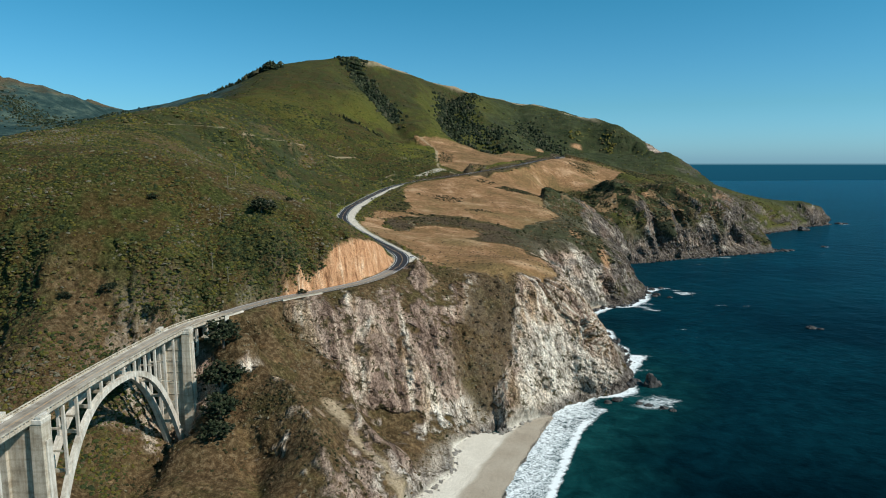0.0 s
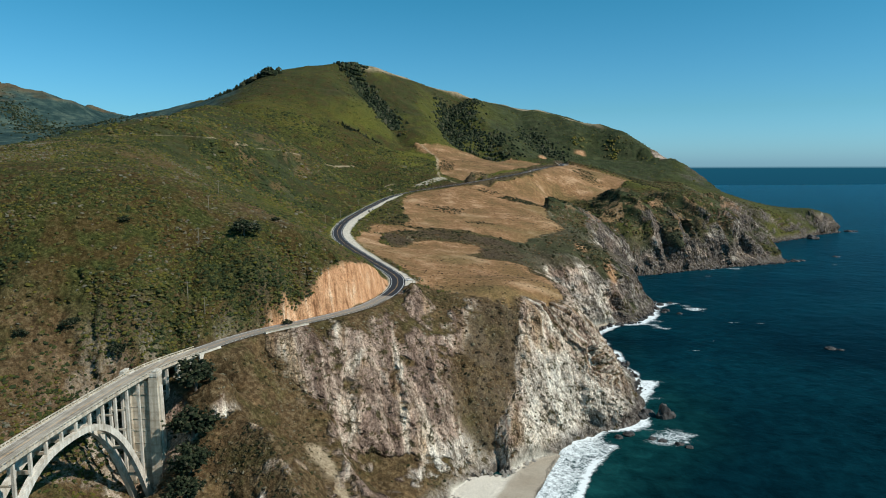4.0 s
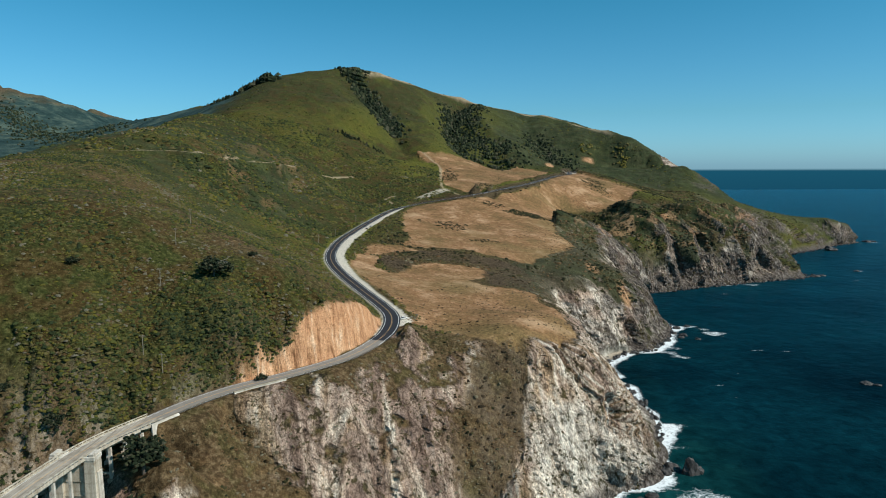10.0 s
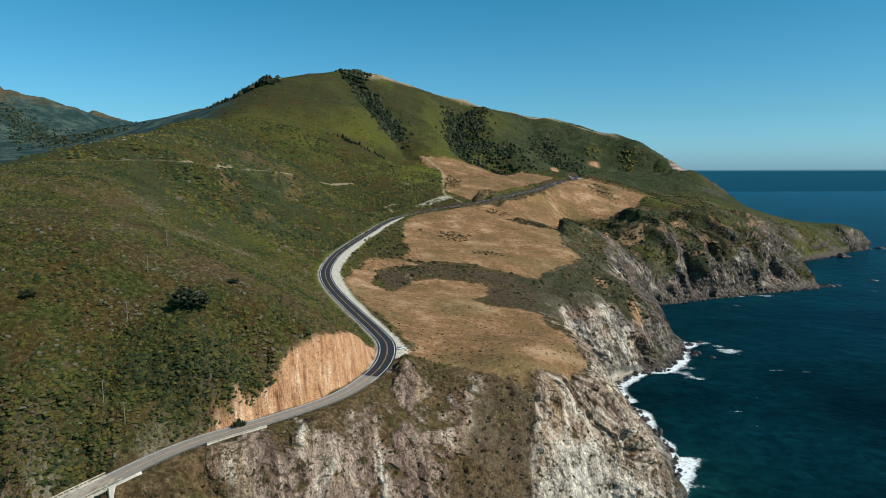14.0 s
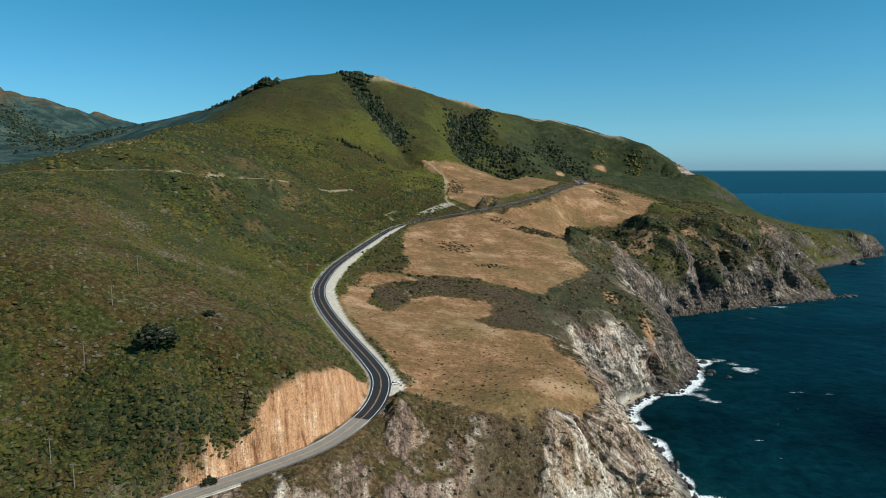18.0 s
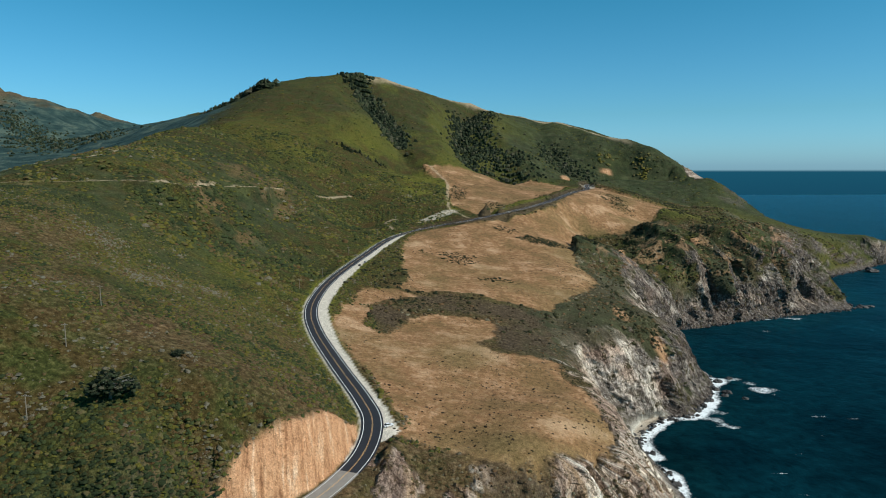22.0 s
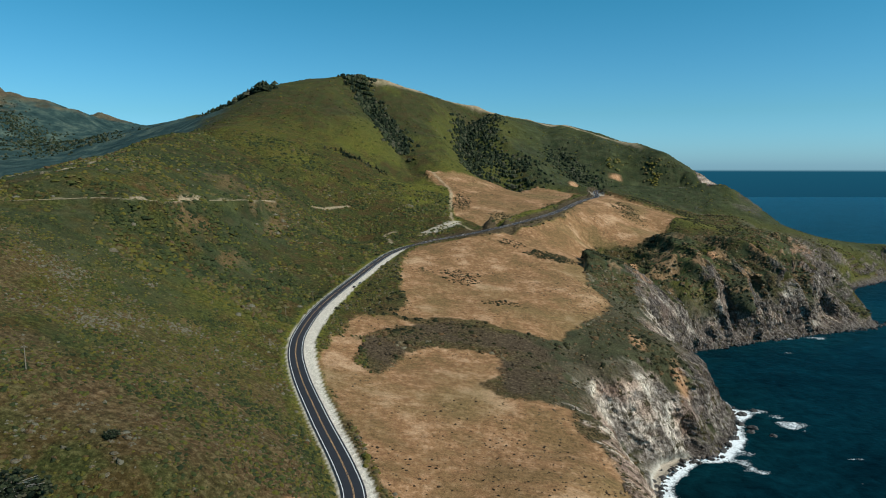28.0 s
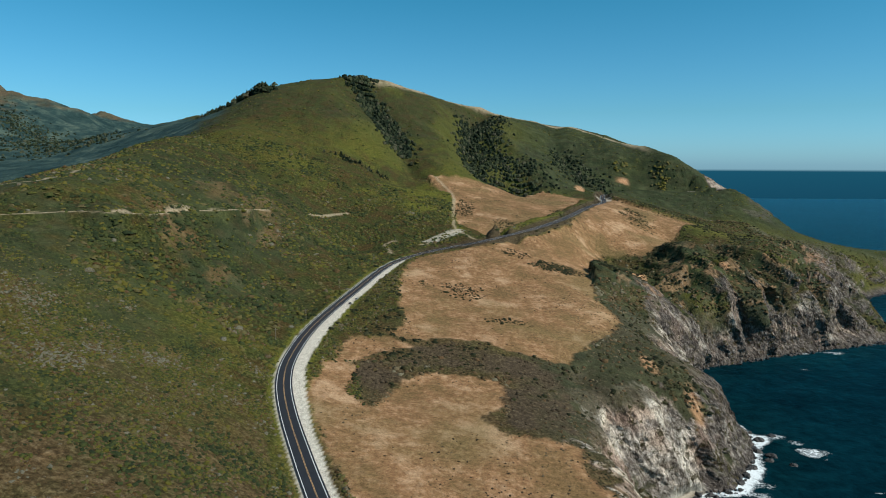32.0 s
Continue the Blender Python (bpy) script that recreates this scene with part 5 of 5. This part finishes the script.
def tufts(name, shape, places, size, high, tones, mat, rng, jitter=0.5):
    """Many copies of a shape in one mesh, each turned, stretched and dented."""
    v, f = shape
    n = len(places)
    a = rng.uniform(0, 2 * np.pi, n)
    stretch = rng.uniform(0.75, 1.3, (n, 2))
    p = np.broadcast_to(v, (n, len(v), 3)) + rng.normal(0, jitter * 0.5, (n, len(v), 3)) * (1, 1, 0.8)
    x, y = p[..., 0] * stretch[:, :1], p[..., 1] * stretch[:, 1:]
    out = np.stack([(x * np.cos(a)[:, None] - y * np.sin(a)[:, None]) * size[:, None], (x * np.sin(a)[:, None] + y * np.cos(a)[:, None]) * size[:, None], p[..., 2] * high[:, None]], -1)
    out += places[:, None, :]
    faces = (f[None] + (np.arange(n) * len(v))[:, None, None]).reshape(-1, 3)
    me = mesh_from(name, out.reshape(-1, 3), faces, False)
    with_layers(me, {"tone": np.repeat(tones, len(v))})
    me.materials.append(mat)
    return me


def pick(weight, n, rng):
    """Random places on the ground, by weight and area."""
    w = np.cumsum(np.clip(weight, 0, None) * quad_area)
    i = np.searchsorted(w, rng.uniform(0, w[-1], n))
    u, v = rng.uniform(0, 1, (2, n))
    c = quad_corners[np.minimum(i, len(quad_corners) - 1)]
    return c[:, 0] * ((1 - u) * (1 - v))[:, None] + c[:, 1] * (u * (1 - v))[:, None] + c[:, 2] * (u * v)[:, None] + c[:, 3] * ((1 - u) * v)[:, None]


def scrub(name, weight, n, lo, hi, flat, mat, seed, label, tone_shift=0.0, tone_patch=0.75, tone_single=0.2):
    rng = np.random.default_rng(seed)
    p = pick(weight, n, rng)
    size = lo + (hi - lo) * rng.uniform(0, 1, n) ** 2.2
    tones = 0.44 + tone_shift + tone_patch * (0.9 * fractal(p, 95, 4, seed + 100) + 0.7 * fractal(p, 18, 2, seed + 110)) + rng.normal(0, tone_single, n)
    me = tufts(name, dome(), p - np.array([0, 0, 0.1]), size, size * flat * rng.uniform(0.7, 1.3, n), tones, mat, rng)
    me.polygons.foreach_set("use_smooth", np.ones(len(me.polygons), bool))
    return tagged(new(name, me), label, "shrubs", kind="stuff")


mx, my, mz = quad_middle.T
thick = 0.12 + smooth(fractal(quad_middle, 34, 4, 91), -0.25, 0.35)
open_land = thick * quad_cover["wild"] * (1 - quad_cover["meadow"]) * (1 - quad_cover["heath"])
inland_side = smooth(road_x(my) - mx, 0, 8)
seen = (np.abs(mx) < 0.72 * (my + 30)) * 1.0
scrub("hillside_scrub", open_land * inland_side * (1 - 0.85 * quad_cover["rock"]) * (my > 235) * (my < 640) * (mx > -420) * seen, 66000, 0.3, 1.3, 0.62, SCRUB, 1, "dense green and olive chaparral covering the hillside", 0.06, 0.75, 0.24)
scrub("hillside_scrub", open_land * inland_side * (my >= 640) * (my < 1250) * (mx > -480) * seen, 17000, 1.0, 2.9, 0.65, SCRUB, 2, "dense green and olive chaparral covering the hillside", -0.03, 0.55)
scrub("hillside_scrub", open_land * (1 - quad_cover["forest"]) * (my >= 1250) * (my < 2100) * (mx > -900) * seen * (1 - quad_cover["bluff"]), 9000, 1.2, 3.2, 0.45, SCRUB, 3, "dark green brush on the upper mountain slopes", -0.02, 0.4, 0.12)
scrub("bluff_scrub", open_land * (1 - inland_side) * (1 - 0.8 * quad_cover["rock"]) * (my > 225) * (my < 640) * (mx > -130) * seen, 9000, 0.25, 1.0, 0.6, BLUFF_SCRUB, 4, "low brown and olive scrub clinging to the cliffs", 0.08)
scrub("bluff_scrub", open_land * (1 - inland_side) * (1 - quad_cover["rock"]) ** 2 * (my >= 640) * (my < 1500) * seen, 9000, 1.0, 2.8, 0.6, BLUFF_SCRUB, 5, "dark green and brown scrub on the sea bluffs", -0.16)
scrub("roadside_scrub", open_land * (1 - inland_side) * (mx < road_x(my) + 45) * (my > 440) * (my < 1010), 3000, 0.5, 1.5, 0.8, SCRUB, 6, "yellow-green roadside brush below the verge", 0.14, 0.3)
scrub("heath_scrub", quad_cover["heath"] * (1 - quad_cover["meadow"]) * quad_cover["wild"] * (1 - quad_cover["rock"]), 1700, 0.5, 1.5, 0.7, HEATH_SCRUB, 7, "dark brown heath in the hollow between the meadows")
speckle = quad_cover["meadow"] * smooth(fractal(quad_middle, 45, 3, 77), -0.1, 0.35) * (my < 1500) * (mx < 420)
scrub("meadow_tufts", speckle, 7000, 0.22, 0.85, 0.6, HEATH_SCRUB, 8, "scattered dark tussocks on the dry meadows", -0.15)
patch = smooth(np.hypot((mx - 112) / 32, (my - 990) / 20) + 0.3 * fractal(quad_middle, 12, 2, 5), 1.1, 0.7)
scrub("meadow_thicket", patch * quad_cover["meadow"], 420, 0.9, 2.2, 0.6, BLUFF_SCRUB, 9, "dark green thicket in the far meadow", -0.15)

clumps = np.zeros(len(mx))
for cx, cy, rx, ry in ((5, 1229, 13, 60), (34, 1470, 26, 14), (-31, 886, 5, 7), (66, 1016, 20, 14), (44, 796, 22, 9), (60, 1150, 16, 22), (150, 1240, 22, 40), (8, 870, 18, 26), (280, 1330, 26, 50)):
    clumps = np.maximum(clumps, smooth(np.hypot((mx - cx) / rx, (my - cy) / ry) + 0.6 * fractal(quad_middle, 10, 2, 15), 1.2, 0.5))
scrub("meadow_thicket", clumps * quad_cover["meadow"], 1500, 0.6, 1.9, 0.6, BLUFF_SCRUB, 10, "scattered dark thickets on the far dry meadows", -0.15)
sunny = np.maximum(smooth(np.hypot((mx - 351) / 22, (my - 1757) / 22), 1.1, 0.6), smooth(np.hypot((mx - 432) / 22, (my - 1733) / 22), 1.1, 0.6))
scrub("bright_trees", sunny, 60, 3.0, 6.0, 0.8, SCRUB, 11, "yellow-green trees on the headland slope", 0.16, 0.1, 0.08)


def grove(name, line, spread, n, low, high, seed, label, shape=None):
    rng = np.random.default_rng(seed)
    along = resample(line, 4.0)
    p = along[rng.integers(0, len(along), n)][:, :2] + rng.normal(0, spread, (n, 2))
    p = np.array([(x, y, ground_at(x, y) - 1.0) for x, y in p])
    size = rng.uniform(low, high, n)
    if shape is None:
        me = tufts(name, spire(), p, size * 1.5, size, rng.uniform(0, 1, n), CONIFER, rng, 0.16)
    else:
        me = tufts(name, shape, p, size * 0.55, size * 0.7, rng.uniform(0, 1, n), CONIFER, rng, 0.3)
    return tagged(new(name, me), label, "trees", kind="stuff")


grove("ravine_grove", RAVINES[0][0:5], 14, 900, 5, 9.5, 21, "dark trees filling a ravine under the summit", dome(6))
grove("ravine_grove", RAVINES[1][1:6], 14, 800, 5, 9.5, 22, "dark trees filling a ravine of the mountain", dome(6))
grove("ravine_grove", [(48, 1880, 0), (42, 1760, 0), (52, 1650, 0), (90, 1590, 0), (150, 1570, 0)], 24, 1000, 4.5, 8.5, 28, "dark trees on the shaded flank of the spur", dome(6))
grove("ravine_grove", [(225, 1790, 0), (250, 1690, 0), (290, 1680, 0)], 24, 480, 4, 7.5, 29, "dark trees in the hollow under the headland ridge", dome(6))
grove("ridge_grove", [(-412, 1584, 0), (-396, 1572, 0)], 4, 60, 12, 19, 30, "tall dark trees standing up on the crest of the ridge")
grove("ridge_grove", [(-478, 1652, 0), (-440, 1610, 0), (-400, 1574, 0), (-386, 1572, 0)], 7, 130, 9, 17, 23, "dark trees along the crest of the ridge")
grove("ridge_grove", [(-620, 1850, 0), (-549, 1750, 0), (-490, 1670, 0)], 16, 150, 6, 11, 24, "dark trees along the crest of the ridge")
grove("slope_grove", [(-200, 1300, 0), (-160, 1310, 0), (-120, 1320, 0)], 8, 40, 4, 8, 25, "dark trees in a hollow of the slope")
grove("valley_grove", [(-1500, 2350, 0), (-1250, 2200, 0), (-1000, 1950, 0)], 70, 1300, 5, 9, 26, "dark forest on the floor of the far valley", dome(6))
grove("far_grove", [(-2000, 2950, 0), (-1800, 2850, 0), (-1650, 2800, 0)], 70, 900, 5, 9, 27, "dark forest on the far hills", dome(6))


def tree(name, x, y, high, wide, seed, label, group="", flat=1.0, lean=(0, 0), bare=0):
    """A tapered trunk, limbs, and a ragged crown of many leaf clumps."""
    rng = np.random.default_rng(seed)
    z = ground_at(x, y) - 0.6
    top = empty(name, (x, y, z), label, "tree", group)
    bm = bmesh.new()
    rod((0, 0, 0), (lean[0] * 0.5, lean[1] * 0.5, high * 0.35), 0.06 * high, 0.045 * high, 9, bm)
    rod((lean[0] * 0.5, lean[1] * 0.5, high * 0.34), (lean[0], lean[1], high * 0.8), 0.045 * high, 0.012 * high, 8, bm)
    part("trunk", bm, BARK, top)
    tips = []
    for k in range(9):
        a, h = k * 2.4 + rng.uniform(-0.4, 0.4), rng.uniform(0.28, 0.62) * high
        reach = wide * rng.uniform(0.3, 0.5)
        tip = (math.cos(a) * reach, math.sin(a) * reach, h + high * rng.uniform(0.05, 0.25))
        part("limb", rod((lean[0] * h / high, lean[1] * h / high, h), tip, 0.016 * high, 0.006 * high, 6), BARK, top)
        tips.append(tip)
    for k in range(bare):
        a, h = rng.uniform(-1.3, 0.4), rng.uniform(0.4, 0.75) * high
        tip = (math.cos(a) * wide * rng.uniform(0.42, 0.6), math.sin(a) * wide * rng.uniform(0.42, 0.6), h + high * rng.uniform(0.05, 0.3))
        part("dead_limb", rod((lean[0] * h / high, lean[1] * h / high, h), tip, 0.014 * high, 0.005 * high, 6), DEAD_WOOD, top, "bare grey limb")
    tips.append((lean[0], lean[1], high * 0.85))
    n = 420
    c = np.array(tips)[rng.integers(0, len(tips), n)]
    p = c + rng.normal(0, 1, (n, 3)) * (wide * 0.13, wide * 0.13, high * 0.09 * flat)
    p[:, 2] = np.maximum(p[:, 2], high * 0.16)
    size = rng.uniform(0.035, 0.075, n) * (wide + high) * 0.5
    me = tufts("crown", dome(6), p, size, size * 0.75, rng.uniform(0, 1, n), CONIFER, rng, 0.4)
    part("crown", me, None, top, "dark green ragged foliage")
    return top


tree("cypress", -107, 387, 9.5, 13.5, 31, "broad dark cypress alone on the scrub slope", bare=14)
tree("cypress", -103, 299, 13, 13, 32, "dark cypress beside the bridge pier", "trees below the bridge")
tree("cypress", -101, 288, 13, 14, 33, "dark cypress beside the bridge pier", "trees below the bridge")
tree("cypress", -98, 276, 11, 13, 34, "dark cypress under the bridge end", "trees below the bridge")
tree("cypress", -96, 264, 8, 11, 35, "low dark cypress on the canyon slope", "trees below the bridge")
for k, (x, y, h, w) in enumerate(((-160, 362, 3.4, 5.0), (-161, 311, 4.2, 6.5), (-80, 366, 3.2, 4.2), (-176, 300, 3.5, 5), (-98, 420, 3.0, 4.4), (-128, 300, 6, 7), (-134, 305, 7, 7), (-141, 310, 5, 6))):
    tree("oak_shrub", x, y, h, w, 40 + k, "dark rounded tree-like shrub on the hillside", "large hillside shrubs")

# ---- rocks in the surf ----
SEA_ROCK = plain("wet_sea_rock", (0.045, 0.040, 0.036), 0.6, 0.4, 0.25, spec=0.4, bump=0.4)

BEACH_ROCK = plain("dry_beach_rock", (0.26, 0.235, 0.20), 0.9, 0.4, 0.4, spec=0.2, bump=0.3)


def boulder(name, x, y, z, r, h, seed, label, group, mat=SEA_ROCK):
    bm = bmesh.new()
    bmesh.ops.create_icosphere(bm, subdivisions=3, radius=1.0)
    noise.seed_set(seed)
    off = Vector((seed * 3.7, seed * 1.3, 0))
    for v in bm.verts:
        d = 1 + 0.45 * noise.noise(v.co * 1.3 + off) + 0.30 * abs(noise.noise(v.co * 3.1 + off)) + 0.14 * noise.noise(v.co * 7.3 + off)
        v.co = Vector((v.co.x * d * r, v.co.y * d * r * 0.8, v.co.z * d * h))
    for f in bm.faces:
        f.smooth = False
    ob = part(name, bm, mat)
    ob.location = (x, y, z)
    return tagged(ob, label, "rock", group)


for k, (x, y, r, h) in enumerate(((146, 446, 4.5, 7.5), (151, 447, 3.0, 3.5), (137, 452, 4.5, 3.0), (131, 446, 4.0, 3.0), (128, 412, 2.2, 1.4), (133, 409, 2.6, 1.5), (141, 404, 2.6, 1.4), (146, 400, 2.2, 1.2), (347, 604, 4.5, 1.8), (354, 600, 2.8, 1.1),
                                  (592, 1128, 7, 3.5), (606, 1134, 5, 2.2), (690, 1180, 5, 1.5), (966, 1596, 9, 4), (985, 1605, 7, 2.5), (800, 1450, 12, 8), (262, 745, 3, 1.5), (270, 800, 3.5, 1.5), (252, 760, 4, 2.5), (255, 790, 4, 3), (115, 418, 3, 2), (108, 414, 2.5, 1.8), (247, 752, 3.2, 2.2))):
    boulder("sea_rock", x, y, 0.0, r, h, k + 1, "dark wet rock standing in white surf", "rocks in the surf")


def shore_boulders():
    rng = np.random.default_rng(5)
    line = resample([(x, y, 0.3) for x, y in SHORE[13:43]], 1.5)
    p = line[rng.integers(0, len(line), 1500)] + np.c_[rng.normal(-1.5, 3.0, (1500, 2)), rng.uniform(-0.3, 0.6, 1500)]
    foot = resample([(-14, 284, 2.6), (3, 313, 3.0), (7, 343, 3.0), (16, 359, 3.0), (37, 364, 2.8), (46, 377, 2.0), (60, 390, 1.2)], 1.0)
    size = 0.5 + 2.2 * rng.uniform(0, 1, 1500) ** 2.5
    v, f = dome(6)
    me = tufts("boulders", (v, f), p, size, size * 0.8, rng.uniform(0, 1, 1500), SEA_ROCK, rng, 0.5)
    tagged(new("boulders", me), "fallen dark boulders along the foot of the cliffs", "rocks", kind="stuff")
    q = foot[rng.integers(0, len(foot), 240)] + np.c_[rng.normal(0, 1.7, (240, 2)), rng.uniform(-0.4, 0.2, 240)]
    size = 0.3 + 1.3 * rng.uniform(0, 1, 240) ** 2.5
    me = tufts("beach_boulders", (v, f), q, size, size * 0.8, rng.uniform(0, 1, 240), BEACH_ROCK, rng, 0.5)
    tagged(new("beach_boulders", me), "pale fallen boulders where the cliff meets the beach", "rocks", kind="stuff")


shore_boulders()

# ---- parked cars ----
WHITE_BODY = plain("white_car_paint", (0.72, 0.72, 0.71), 0.3, 0.03, 1.0, spec=0.5)
BLACK_BODY = plain("dark_car_paint", (0.02, 0.02, 0.024), 0.3, 0.1, 1.0, spec=0.5)
SILVER_BODY = plain("silver_car_paint", (0.42, 0.43, 0.44), 0.3, 0.05, 1.0, metal=0.5, spec=0.5)
CAR_GLASS = plain("tinted_car_glass", (0.015, 0.018, 0.02), 0.08, 0.1, 1.0, spec=0.6)
TYRE = plain("tyre_rubber", (0.02, 0.02, 0.02), 0.9, 0.1, 4.0)
LAMP_RED = plain("red_lamp_glass", (0.25, 0.01, 0.01), 0.2, 0.1, 4.0)
LAMP_CLEAR = plain("clear_lamp_glass", (0.6, 0.6, 0.6), 0.2, 0.1, 4.0)


def profile_body(points, half, bm=None):
    bm = bm or bmesh.new()
    a = [bm.verts.new((x, -half, z)) for x, z in points]
    b = [bm.verts.new((x, half, z)) for x, z in points]
    bm.faces.new(a)
    bm.faces.new(b[::-1])
    for i in range(len(points)):
        j = (i + 1) % len(points)
        bm.faces.new((a[j], a[i], b[i], b[j]))
    bmesh.ops.recalc_face_normals(bm, faces=bm.faces)
    bmesh.ops.bevel(bm, geom=list(bm.edges), offset=0.07, segments=2, affect="EDGES")
    return bm


def car(x, y, z, turn, paint, label):
    top = empty("car", (x, y, z), label, "car", "parked cars", turn)
    part("body", profile_body([(-2.2, 0.3), (-2.25, 0.85), (-1.7, 1.0), (1.0, 1.0), (2.1, 0.82), (2.25, 0.35)], 0.88), paint, top)
    part("cabin", profile_body([(-1.95, 0.98), (-1.35, 1.5), (0.25, 1.52), (1.05, 0.98)], 0.76), CAR_GLASS, top, "tinted windows")
    part("roof", profile_body([(-1.35, 1.47), (-1.25, 1.58), (0.2, 1.6), (0.32, 1.49)], 0.72), paint, top)
    for wx in (-1.35, 1.35):
        for wy in (-0.82, 0.82):
            wheel = part("wheel", rod((wx, wy - 0.11, 0.33), (wx, wy + 0.11, 0.33), 0.33, 0.33, 16), TYRE, top)
            part("rim", rod((wx, wy - 0.12, 0.33), (wx, wy + 0.12, 0.33), 0.2, 0.2, 10), STEEL, wheel)
    for wy in (-0.62, 0.62):
        part("headlight", box(2.2, wy, 0.68, 0.1, 0.34, 0.16), LAMP_CLEAR, top)
        part("tail_light", box(-2.24, wy, 0.75, 0.08, 0.3, 0.18), LAMP_RED, top)
        part("mirror", box(0.7, wy * 1.56, 1.02, 0.16, 0.16, 0.12), paint, top)
    return top


car(-21.5, 456.5, ground_at(-21.5, 456.5) + 0.05, 30, WHITE_BODY, "white car parked on the gravel turnout at the bend")
car(-85.5, 792, ground_at(-85.5, 792) + 0.05, 82, BLACK_BODY, "black car parked on the pale gravel verge")
car(-82.5, 806, ground_at(-82.5, 806) + 0.05, 80, SILVER_BODY, "silver car parked on the pale gravel verge")

car(244, 1447, ground_at(244, 1447) + 0.05, 70, BLACK_BODY, "dark car parked at the turnout under the headland")
car(257, 1474, ground_at(257, 1474) + 0.05, 75, SILVER_BODY, "silver car parked at the turnout under the headland")

# ---- telephone poles ----
def pole(x, y, high):
    z = ground_at(x, y) - 0.8
    top = empty("telephone_pole", (x, y, z), "weathered grey timber telephone pole on the slope", "pole", "telephone poles")
    part("shaft", rod((0, 0, 0), (0, 0, high), 0.19, 0.13, 8), OLD_WOOD, top)
    arm = part("crossarm", box(0, 0, high - 0.7, 2.4, 0.16, 0.2), OLD_WOOD, top)
    for k in (-1.0, -0.45, 0.45, 1.0):
        part("insulator", rod((k, 0, high - 0.6), (k, 0, high - 0.35), 0.06, 0.05, 6), STEEL, arm)


for x, y, h in ((-122, 343, 9.5), (-113, 340, 9.5), (-127, 374, 9.5), (-132, 405, 9.5), (-138, 440, 9.5), (-112, 749, 9), (-118, 690, 9), (-104, 838, 9), (-88, 945, 9), (-75, 1030, 9)):
    pole(x, y, h)
